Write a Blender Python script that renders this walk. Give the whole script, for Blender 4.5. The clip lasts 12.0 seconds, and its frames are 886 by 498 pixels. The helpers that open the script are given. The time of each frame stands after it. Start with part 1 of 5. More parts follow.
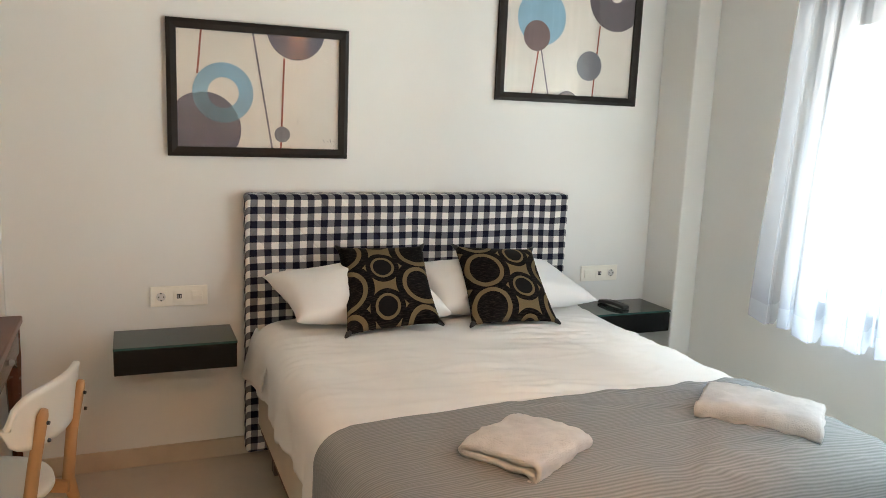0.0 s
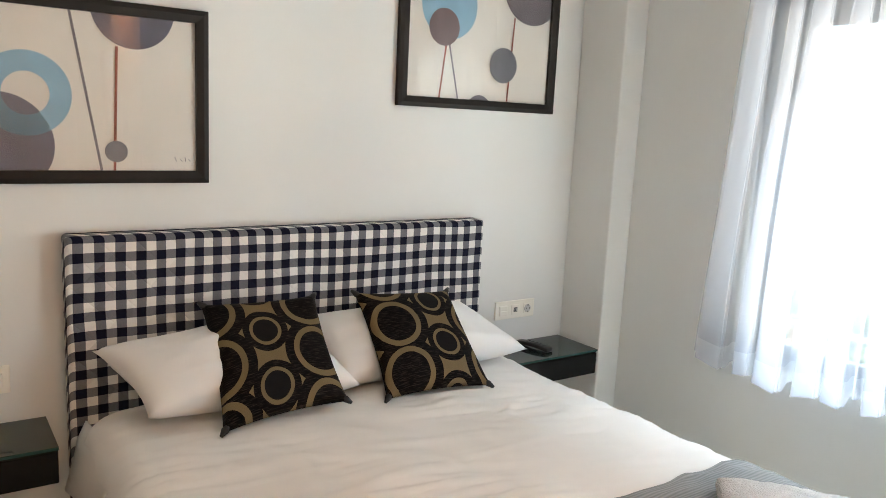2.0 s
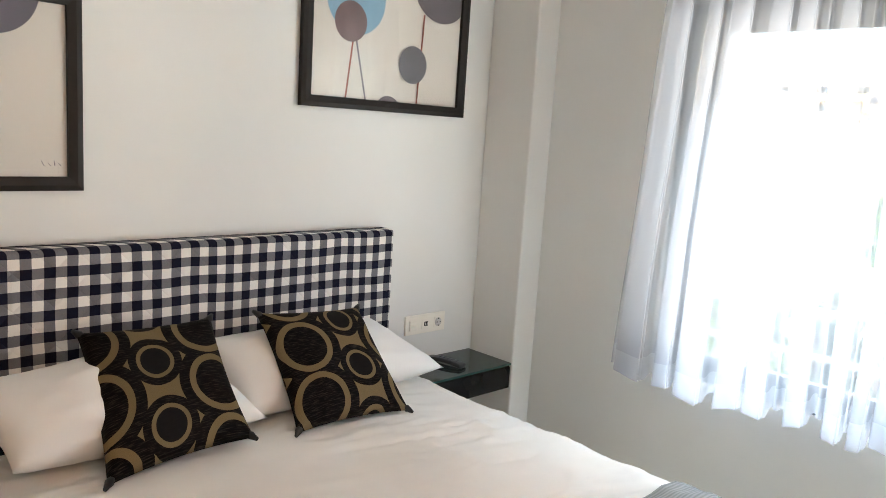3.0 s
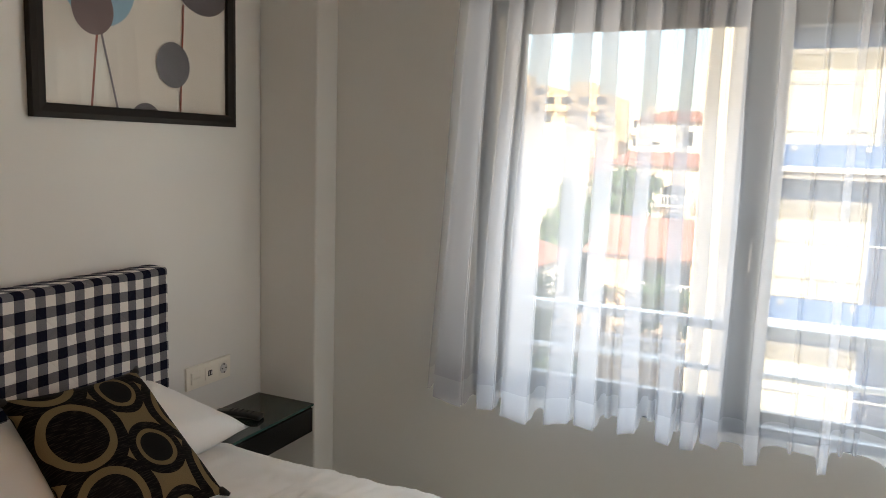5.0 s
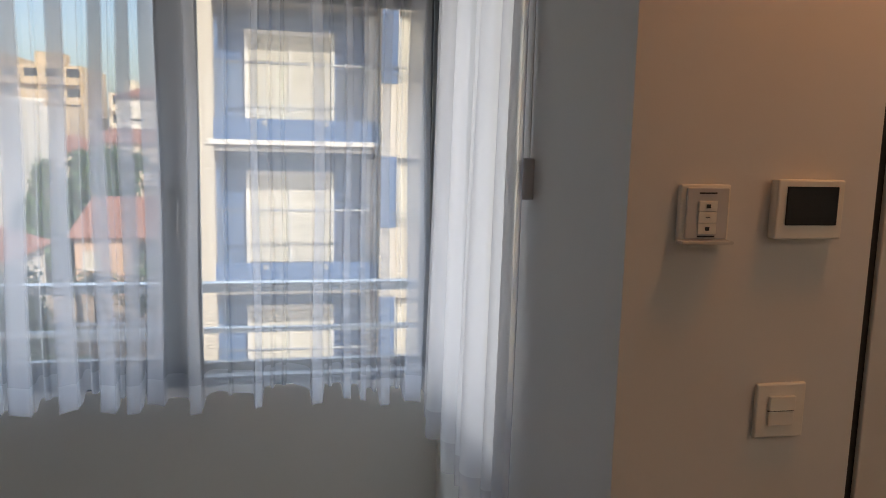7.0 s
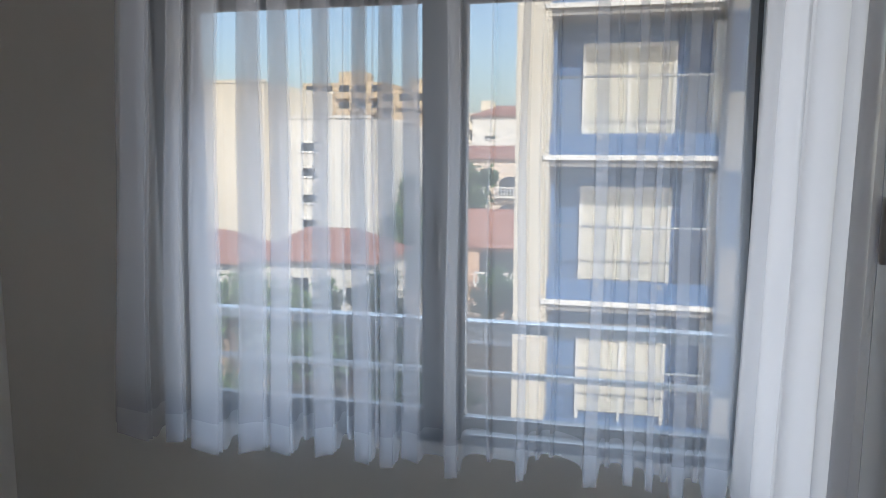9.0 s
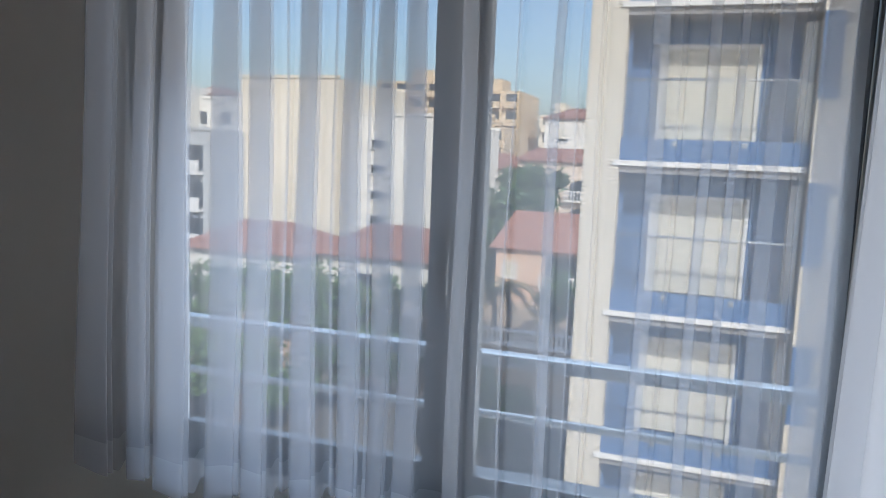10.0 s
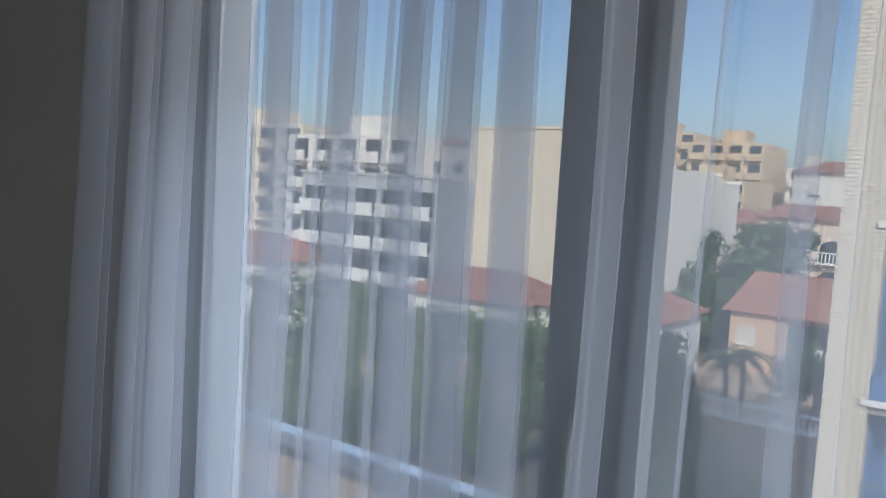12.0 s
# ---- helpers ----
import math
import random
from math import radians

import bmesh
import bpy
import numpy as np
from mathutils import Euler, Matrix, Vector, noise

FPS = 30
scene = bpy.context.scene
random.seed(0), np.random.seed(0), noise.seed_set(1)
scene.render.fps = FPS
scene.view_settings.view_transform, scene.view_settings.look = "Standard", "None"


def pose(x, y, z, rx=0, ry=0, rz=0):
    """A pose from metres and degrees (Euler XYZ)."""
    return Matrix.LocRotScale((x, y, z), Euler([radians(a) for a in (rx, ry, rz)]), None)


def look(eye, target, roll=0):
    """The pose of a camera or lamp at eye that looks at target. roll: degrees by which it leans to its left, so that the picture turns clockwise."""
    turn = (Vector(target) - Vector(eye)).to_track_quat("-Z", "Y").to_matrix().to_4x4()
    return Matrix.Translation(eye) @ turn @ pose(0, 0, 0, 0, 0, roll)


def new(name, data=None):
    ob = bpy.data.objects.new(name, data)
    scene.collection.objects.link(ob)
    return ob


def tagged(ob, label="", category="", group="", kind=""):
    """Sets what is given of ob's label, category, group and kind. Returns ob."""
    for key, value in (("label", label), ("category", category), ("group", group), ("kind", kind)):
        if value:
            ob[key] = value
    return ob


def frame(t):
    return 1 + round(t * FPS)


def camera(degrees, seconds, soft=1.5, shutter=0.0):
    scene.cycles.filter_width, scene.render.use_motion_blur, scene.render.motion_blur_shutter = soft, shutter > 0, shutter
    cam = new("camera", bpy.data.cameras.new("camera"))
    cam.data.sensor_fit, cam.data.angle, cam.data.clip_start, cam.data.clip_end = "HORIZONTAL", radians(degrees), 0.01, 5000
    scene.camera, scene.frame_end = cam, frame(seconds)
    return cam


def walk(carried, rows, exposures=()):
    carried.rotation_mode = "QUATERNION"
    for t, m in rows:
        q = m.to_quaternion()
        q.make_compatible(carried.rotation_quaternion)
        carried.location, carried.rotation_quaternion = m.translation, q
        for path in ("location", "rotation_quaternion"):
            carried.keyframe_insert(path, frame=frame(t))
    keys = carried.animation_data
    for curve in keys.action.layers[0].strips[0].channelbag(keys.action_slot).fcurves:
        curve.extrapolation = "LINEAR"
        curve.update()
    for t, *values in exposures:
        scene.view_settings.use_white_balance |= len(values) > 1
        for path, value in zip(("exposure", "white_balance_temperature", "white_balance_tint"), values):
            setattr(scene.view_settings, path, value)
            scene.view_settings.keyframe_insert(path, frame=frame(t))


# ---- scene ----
cam = camera(60.3, 12.0, soft=0.9)
PATH = [
    (0, (-0.452, -3.409, 1.565), (0.301, -1.588, 1.227), 2.3),
    (0.5, (-0.462, -3.168, 1.57), (0.413, -1.407, 1.204), 2.8),
    (1, (-0.528, -2.944, 1.598), (0.496, -1.265, 1.23), 1.9),
    (1.5, (-0.458, -2.744, 1.591), (0.619, -1.098, 1.228), 1.9),
    (2, (-0.358, -2.605, 1.613), (0.769, -0.987, 1.281), 2.8),
    (2.5, (-0.339, -2.482, 1.607), (0.942, -0.979, 1.294), 3.5),
    (4.5, (-0.215, -2.014, 1.613), (1.381, -0.837, 1.35), 2.2),
    (5, (-0.212, -1.903, 1.616), (1.584, -1.064, 1.351), 1.8),
    (5.5, (-0.226, -1.862, 1.606), (1.691, -1.347, 1.359), 1.5),
    (5.8, (-0.227, -1.892, 1.608), (1.733, -1.582, 1.358), 1.6),
    (6, (-0.229, -1.943, 1.601), (1.749, -1.778, 1.351), 1.4),
    (6.5, (-0.244, -2.05, 1.589), (1.722, -2.29, 1.309), 1.0),
    (6.7, (-0.261, -2.083, 1.579), (1.676, -2.488, 1.292), 1.4),
    (8.3, (-0.127, -2.154, 1.626), (1.846, -2.263, 1.320), 0.7),
    (8.5, (-0.021, -2.172, 1.596), (1.957, -2.114, 1.304), 0.9),
    (9, (0.207, -2.287, 1.609), (2.134, -1.819, 1.344), 0.2),
    (9.5, (0.387, -2.377, 1.611), (2.243, -1.694, 1.309), 1.7),
    (10, (0.645, -2.316, 1.608), (2.522, -1.679, 1.340), 2.1),
    (10.5, (0.821, -2.307, 1.633), (2.688, -1.630, 1.400), 2.0),
    (11, (1.105, -2.257, 1.627), (2.905, -1.417, 1.393), 3.1),
    (11.5, (1.302, -2.177, 1.648), (3.047, -1.220, 1.444), 3.6),
    (12, (1.474, -2.155, 1.643), (3.090, -0.989, 1.477), 3.3),
]
EXPOSURES = [(0, 3.13, 6280, -1), (2.7, 3.05, 6350, 3), (4.3, 2.7, 6750, 5), (5.0, 1.9, 7050, 6), (5.5, 1.3, 6750, 7), (6.0, 1.05, 6450, 7), (6.7, 0.93, 6400, 9), (8.5, 0.82, 6200, 7), (9.5, 0.68, 5780, 7), (11, 0.33, 5680, 6), (12, 0.25, 5620, 7)]
walk(cam, [(t, look(eye, target, roll)) for t, eye, target, roll in PATH], EXPOSURES)

# ---- light: sky and sun ----
world = bpy.data.worlds.new("sky")
scene.world = world
world.use_nodes = True
wn = world.node_tree.nodes
sky = wn.new("ShaderNodeTexSky")
sky.sky_type, sky.sun_disc = "NISHITA", False
sky.sun_elevation, sky.sun_rotation = radians(37), radians(238)
sky.air_density, sky.dust_density = 1.0, 2.6
wn["Background"].inputs["Strength"].default_value = 0.105
world.node_tree.links.new(sky.outputs[0], wn["Background"].inputs["Color"])

sun_data = bpy.data.lights.new("sun", "SUN")
sun_data.energy, sun_data.angle, sun_data.color = 2.1, radians(0.5), (1.0, 0.91, 0.78)
sun = new("sun", sun_data)
sun.matrix_world = look((-30, -19, 27), (0, 0, 0))

# unseen fill lamps added for the open sky above the street, and the sunlit street and facades to the south
for nm, sx, sy, watts, tint, m in (("sky_fill_panel", 3.0, 1.8, 180.0, (0.79, 0.89, 1.0), look((3.7, -1.75, 4.5), (2.2, -1.75, 1.0))),
                                   ("street_fill_panel", 1.7, 2.6, 100.0, (1.0, 0.985, 0.955), look((4.1, -5.0, -0.1), (2.2, -1.75, 1.4)))):
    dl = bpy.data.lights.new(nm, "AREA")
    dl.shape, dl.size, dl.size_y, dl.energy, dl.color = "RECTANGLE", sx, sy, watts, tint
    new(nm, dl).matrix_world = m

# warm ceiling spot in the entrance passage, and a second added unseen as room fill
SPOT_AND_FILL = ((0.62, -3.12, 1.8, (1.0, 0.38, 0.12)), (-0.75, -4.3, 2.8, (1.0, 0.80, 0.62)))
for sx, sy, watts, tint in SPOT_AND_FILL:
    ld = bpy.data.lights.new("passage_and_fill_lamp", "AREA")
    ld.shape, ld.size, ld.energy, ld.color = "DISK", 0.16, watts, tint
    new("passage_and_fill_lamp", ld).matrix_world = look((sx, sy, 2.465), (sx + 0.05, sy, 0))


# ---- materials ----
def nodes_of(name):
    m = bpy.data.materials.new(name)
    m.use_nodes = True
    nt = m.node_tree
    return m, nt, nt.nodes["Principled BSDF"]


def math_node(nt, op, a, b=None, c=None):
    n = nt.nodes.new("ShaderNodeMath")
    n.operation = op
    for i, v in enumerate((a, b, c)):
        if v is None:
            continue
        if isinstance(v, (int, float)):
            n.inputs[i].default_value = v
        else:
            nt.links.new(v, n.inputs[i])
    return n.outputs[0]


def mix_col(nt, fac, a, b):
    n = nt.nodes.new("ShaderNodeMix")
    n.data_type = "RGBA"
    for sock, v in ((n.inputs[0], fac), (n.inputs[6], a), (n.inputs[7], b)):
        if isinstance(v, (int, float)):
            sock.default_value = v
        elif isinstance(v, tuple):
            sock.default_value = (*v, 1) if len(v) == 3 else v
        else:
            nt.links.new(v, sock)
    return n.outputs[2]


def noise_node(nt, scale, detail=4.0, coord="Object", stretch=None):
    tc = nt.nodes.new("ShaderNodeTexCoord")
    n = nt.nodes.new("ShaderNodeTexNoise")
    n.inputs["Scale"].default_value, n.inputs["Detail"].default_value = scale, detail
    src = tc.outputs[coord]
    if stretch:
        mp = nt.nodes.new("ShaderNodeMapping")
        mp.inputs["Scale"].default_value = stretch
        nt.links.new(src, mp.inputs["Vector"])
        src = mp.outputs[0]
    nt.links.new(src, n.inputs["Vector"])
    return n.outputs["Fac"]


def ramp(nt, fac, lo, hi):
    n = nt.nodes.new("ShaderNodeMapRange")
    n.inputs["From Min"].default_value, n.inputs["From Max"].default_value = lo, hi
    nt.links.new(fac, n.inputs["Value"])
    return n.outputs["Result"]


def bump(nt, bsdf, height, strength, dist=0.002):
    b = nt.nodes.new("ShaderNodeBump")
    b.inputs["Strength"].default_value, b.inputs["Distance"].default_value = strength, dist
    nt.links.new(height, b.inputs["Height"])
    nt.links.new(b.outputs[0], bsdf.inputs["Normal"])


def surface(name, col, rough=0.6, var=0.12, scale=3.0, grain=120.0, relief=0.15, metal=0.0, stretch=None, dist=0.001, spec=0.5):
    """A painted, woven, stone or wooden surface: broad stains, fine grain, small relief."""
    m, nt, b = nodes_of(name)
    dark = tuple(c * (1 - var) for c in col)
    lite = tuple(min(1, c * (1 + var * 0.5)) for c in col)
    f1 = ramp(nt, noise_node(nt, scale, 5, stretch=stretch), 0.3, 0.7)
    f2 = noise_node(nt, grain, 2, stretch=stretch)
    c1 = mix_col(nt, f1, dark, lite)
    c2 = mix_col(nt, math_node(nt, "MULTIPLY", f2, var * 0.8), c1, tuple(c * 0.6 for c in col))
    nt.links.new(c2, b.inputs["Base Color"])
    nt.links.new(math_node(nt, "MULTIPLY_ADD", f1, 0.12, rough - 0.06), b.inputs["Roughness"])
    b.inputs["Metallic"].default_value = metal
    b.inputs["Specular IOR Level"].default_value = spec
    if relief:
        bump(nt, b, f2, relief, dist)
    return m


M_WALL = surface("white_wall_paint", (0.775, 0.775, 0.755), 0.75, 0.03, 1.5, 220, 0.12, spec=0.3)
M_CEIL = surface("ceiling_paint", (0.8, 0.79, 0.77), 0.85, 0.03, 1.5, 200, 0.1, spec=0.2)
M_FLOOR = surface("cream_marble", (0.62, 0.53, 0.43), 0.22, 0.14, 2.2, 60, 0.02)
M_BASE = surface("beige_marble_skirting", (0.60, 0.50, 0.39), 0.35, 0.12, 5, 80, 0.05)
M_BLACKWOOD = surface("dark_wenge_frame", (0.016, 0.012, 0.010), 0.5, 0.3, 9, 140, 0.2, stretch=(1, 1, 0.2), spec=0.25)
M_LACQUER = surface("black_lacquer", (0.010, 0.011, 0.012), 0.22, 0.2, 4, 90, 0.03, spec=0.2)
M_GREENGLASS = surface("dark_green_glass", (0.022, 0.040, 0.038), 0.06, 0.1, 2, 40, 0.0)
M_GLASSEDGE = surface("green_glass_edge", (0.03, 0.08, 0.075), 0.12, 0.1, 6, 40, 0.0)
M_PLATE = surface("ivory_switch_plastic", (0.88, 0.85, 0.77), 0.38, 0.04, 8, 160, 0.03)
M_PLATE2 = surface("silver_grey_plastic", (0.62, 0.61, 0.60), 0.35, 0.05, 8, 160, 0.03)
M_DARKPL = surface("dark_plastic", (0.02, 0.02, 0.022), 0.35, 0.2, 20, 200, 0.1)
M_SCREEN = surface("dark_screen", (0.008, 0.010, 0.012), 0.08, 0.1, 3, 30, 0.0)
M_SHEET = surface("white_cotton", (0.82, 0.805, 0.775), 0.85, 0.05, 4, 420, 0.25, dist=0.0006, spec=0.2)
M_PILLOW = surface("white_satin_cotton", (0.82, 0.81, 0.79), 0.62, 0.04, 4, 420, 0.15, dist=0.0005, spec=0.3)
M_BEDBASE = surface("cream_leatherette", (0.62, 0.54, 0.42), 0.5, 0.1, 6, 260, 0.3)
M_BEDDARK = surface("bed_dark_brown", (0.10, 0.065, 0.045), 0.6, 0.2, 6, 120, 0.2)
M_TOWEL = surface("white_terry", (0.72, 0.695, 0.675), 0.95, 0.12, 22, 260, 1.0, dist=0.006, spec=0.1)
M_ALU = surface("grey_aluminium", (0.155, 0.17, 0.19), 0.42, 0.12, 5, 180, 0.08, metal=0.35)
M_ALU2 = surface("bright_aluminium", (0.36, 0.39, 0.42), 0.45, 0.08, 5, 180, 0.05, metal=0.3)
M_CREAM = surface("cream_shutter_guide", (0.66, 0.60, 0.48), 0.5, 0.08, 6, 120, 0.1)
M_BEECH = surface("beech_wood", (0.48, 0.27, 0.12), 0.45, 0.22, 6, 60, 0.2, stretch=(1, 1, 0.15))
M_CHAIRW = surface("white_plastic_shell", (0.74, 0.72, 0.66), 0.35, 0.04, 4, 200, 0.05)
M_MAHOG = surface("mahogany_wood", (0.13, 0.042, 0.022), 0.28, 0.35, 5, 70, 0.15, stretch=(1, 0.12, 1))
M_DOOR = surface("white_door_lacquer", (0.72, 0.71, 0.68), 0.4, 0.04, 3, 150, 0.05)
M_BLUE = surface("blue_panel", (0.075, 0.15, 0.31), 0.45, 0.12, 0.7, 9, 0.05)
M_SLAB = surface("white_concrete", (0.72, 0.71, 0.68), 0.7, 0.1, 0.5, 10, 0.1)
M_BLIND = surface("ivory_shutter", (0.66, 0.63, 0.54), 0.6, 0.08, 0.6, 14, 0.1)
M_CREAMWALL = surface("cream_render", (0.72, 0.64, 0.50), 0.9, 0.12, 0.25, 5, 0.1)
M_SHELLWALL = surface("shell_render", (0.68, 0.57, 0.46), 0.9, 0.12, 0.3, 5, 0.1)
M_WHITEWALL = surface("white_render", (0.74, 0.71, 0.64), 0.9, 0.12, 0.3, 5, 0.1)
M_PINKWALL = surface("salmon_render", (0.62, 0.43, 0.30), 0.9, 0.12, 0.3, 5, 0.1)
M_SANDWALL = surface("sand_render", (0.60, 0.47, 0.31), 0.9, 0.12, 0.3, 5, 0.1)
M_GREYWALL = surface("grey_render", (0.45, 0.46, 0.46), 0.9, 0.12, 0.3, 5, 0.1)
# dark window glass, and the painted shade of loggias, arches and the portal
M_PANE_SHADE = surface("dark_pane_and_recess_shade", (0.05, 0.055, 0.06), 0.25, 0.2, 0.8, 6, 0.0)
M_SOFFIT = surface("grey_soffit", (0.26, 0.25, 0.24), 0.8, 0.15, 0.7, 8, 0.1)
M_ASPHALT = surface("ground_asphalt", (0.17, 0.155, 0.135), 0.95, 0.3, 0.05, 2, 0.1)
M_TAN = surface("tan_pavement", (0.42, 0.33, 0.24), 0.95, 0.2, 0.2, 3, 0.1)
M_BARK = surface("bark", (0.14, 0.10, 0.07), 0.9, 0.3, 2, 12, 0.4)
M_HANDLE = surface("dark_grey_handle", (0.014, 0.016, 0.02), 0.4, 0.15, 20, 200, 0.05)
M_CORD = surface("white_cord", (0.68, 0.67, 0.64), 0.7, 0.05, 20, 300, 0.1)


def leaf_material(name, col):
    m, nt, b = nodes_of(name)
    g = nt.nodes.new("ShaderNodeNewGeometry")
    c = mix_col(nt, g.outputs["Random Per Island"], tuple(x * 0.55 for x in col), tuple(x * 1.5 for x in col))
    nt.links.new(c, b.inputs["Base Color"])
    b.inputs["Roughness"].default_value = 0.75
    return m


M_PINE = leaf_material("pine_needles", (0.07, 0.115, 0.05))
M_PALM = leaf_material("palm_leaf", (0.07, 0.10, 0.04))
M_SHRUB = leaf_material("shrub_leaf", (0.08, 0.13, 0.04))


def roof_material():
    m, nt, b = nodes_of("red_roof_tile")
    tc = nt.nodes.new("ShaderNodeTexCoord")
    w = nt.nodes.new("ShaderNodeTexWave")
    w.bands_direction = "Y"
    w.inputs["Scale"].default_value = 1.3
    nt.links.new(tc.outputs["Object"], w.inputs["Vector"])
    f = ramp(nt, noise_node(nt, 0.9, 5), 0.3, 0.7)
    c = mix_col(nt, f, (0.28, 0.14, 0.10), (0.38, 0.20, 0.15))
    nt.links.new(mix_col(nt, math_node(nt, "MULTIPLY", w.outputs["Fac"], 0.25), c, (0.2, 0.07, 0.05)), b.inputs["Base Color"])
    b.inputs["Roughness"].default_value = 0.9
    return m


M_ROOF = roof_material()


def brick_material():
    """White glazed facing bricks with thin grey joints, on walls that face any way."""
    m, nt, b = nodes_of("white_facing_brick")
    tc = nt.nodes.new("ShaderNodeTexCoord")
    sp = nt.nodes.new("ShaderNodeSeparateXYZ")
    nt.links.new(tc.outputs["Object"], sp.inputs[0])
    cb = nt.nodes.new("ShaderNodeCombineXYZ")
    nt.links.new(math_node(nt, "ADD", sp.outputs[0], sp.outputs[1]), cb.inputs[0])
    nt.links.new(sp.outputs[2], cb.inputs[1])
    br = nt.nodes.new("ShaderNodeTexBrick")
    br.inputs["Color1"].default_value = (0.64, 0.585, 0.47, 1)
    br.inputs["Color2"].default_value = (0.71, 0.66, 0.54, 1)
    br.inputs["Mortar"].default_value = (0.36, 0.33, 0.29, 1)
    br.inputs["Scale"].default_value = 1.0
    br.inputs["Mortar Size"].default_value = 0.009
    br.inputs["Brick Width"].default_value = 0.25
    br.inputs["Row Height"].default_value = 0.075
    nt.links.new(cb.outputs[0], br.inputs["Vector"])
    nt.links.new(mix_col(nt, math_node(nt, "MULTIPLY", noise_node(nt, 0.8, 5), 0.3), br.outputs["Color"], (0.5, 0.46, 0.4)), b.inputs["Base Color"])
    b.inputs["Roughness"].default_value = 0.6
    bump(nt, b, math_node(nt, "SUBTRACT", 1.0, br.outputs["Fac"]), 0.5, 0.006)
    return m


M_BRICK = brick_material()


def gingham_material():
    """Navy and ivory gingham in 30 mm checks, quilted on the bias."""
    m, nt, b = nodes_of("gingham_cotton")
    tc = nt.nodes.new("ShaderNodeTexCoord")
    sp = nt.nodes.new("ShaderNodeSeparateXYZ")
    wob = nt.nodes.new("ShaderNodeVectorMath")
    wob.operation = "MULTIPLY_ADD"
    nz = nt.nodes.new("ShaderNodeTexNoise")
    nz.inputs["Scale"].default_value = 3.5
    nt.links.new(tc.outputs["Object"], nz.inputs["Vector"])
    nt.links.new(nz.outputs["Color"], wob.inputs[0])
    wob.inputs[1].default_value = (0.012, 0.012, 0.012)
    nt.links.new(tc.outputs["Object"], wob.inputs[2])
    nt.links.new(wob.outputs[0], sp.inputs[0])
    u = math_node(nt, "ADD", sp.outputs[0], sp.outputs[1])
    su = math_node(nt, "LESS_THAN", math_node(nt, "FRACT", math_node(nt, "DIVIDE", u, 0.0615)), 0.5)
    sv = math_node(nt, "LESS_THAN", math_node(nt, "FRACT", math_node(nt, "DIVIDE", math_node(nt, "ADD", sp.outputs[2], sp.outputs[1]), 0.0615)), 0.5)
    weave = noise_node(nt, 500, 2)
    tot = math_node(nt, "ADD", su, sv)
    ivory = mix_col(nt, weave, (0.70, 0.685, 0.64), (0.86, 0.845, 0.80))
    half = mix_col(nt, weave, (0.10, 0.10, 0.118), (0.24, 0.235, 0.25))
    navy = mix_col(nt, weave, (0.003, 0.004, 0.013), (0.012, 0.013, 0.030))
    c = mix_col(nt, math_node(nt, "MINIMUM", tot, 1.0), ivory, half)
    c = mix_col(nt, math_node(nt, "GREATER_THAN", tot, 1.5), c, navy)
    nt.links.new(c, b.inputs["Base Color"])
    b.inputs["Roughness"].default_value = 0.9
    b.inputs["Specular IOR Level"].default_value = 0.15
    q1 = math_node(nt, "PINGPONG", math_node(nt, "ADD", u, sp.outputs[2]), 0.055)
    q2 = math_node(nt, "PINGPONG", math_node(nt, "SUBTRACT", u, sp.outputs[2]), 0.055)
    puff = math_node(nt, "POWER", math_node(nt, "MULTIPLY", math_node(nt, "MINIMUM", q1, q2), 18.0), 0.5)
    bump(nt, b, math_node(nt, "MULTIPLY_ADD", weave, 0.12, puff), 0.7, 0.008)
    return m


M_GINGHAM = gingham_material()


def throw_material():
    """Grey ribbed bed runner: dark and pale threads in narrow lines across the bed."""
    m, nt, b = nodes_of("grey_ribbed_throw")
    tc = nt.nodes.new("ShaderNodeTexCoord")
    sp = nt.nodes.new("ShaderNodeSeparateXYZ")
    nt.links.new(tc.outputs["UV"], sp.inputs[0])
    n1 = noise_node(nt, 5, 4)
    v = math_node(nt, "ADD", sp.outputs[1], math_node(nt, "MULTIPLY", n1, 0.006))
    rib = math_node(nt, "MULTIPLY", math_node(nt, "PINGPONG", v, 0.0045), 1 / 0.0045)
    rib2 = math_node(nt, "MULTIPLY", math_node(nt, "PINGPONG", v, 0.0113), 1 / 0.0113)
    thread = noise_node(nt, 60, 3, stretch=(0.6, 6, 1))
    f = math_node(nt, "MULTIPLY_ADD", rib, 0.55, math_node(nt, "MULTIPLY", rib2, 0.14))
    f = math_node(nt, "ADD", f, math_node(nt, "MULTIPLY", thread, 0.35))
    c = mix_col(nt, ramp(nt, f, 0.15, 1.0), (0.19, 0.197, 0.20), (0.37, 0.375, 0.37))
    nt.links.new(c, b.inputs["Base Color"])
    b.inputs["Roughness"].default_value = 0.8
    b.inputs["Specular IOR Level"].default_value = 0.25
    bump(nt, b, rib, 0.25, 0.0015)
    return m


M_THROW = throw_material()
M_THROWEDGE = surface("grey_stitched_edge", (0.27, 0.275, 0.28), 0.85, 0.2, 30, 300, 0.4)


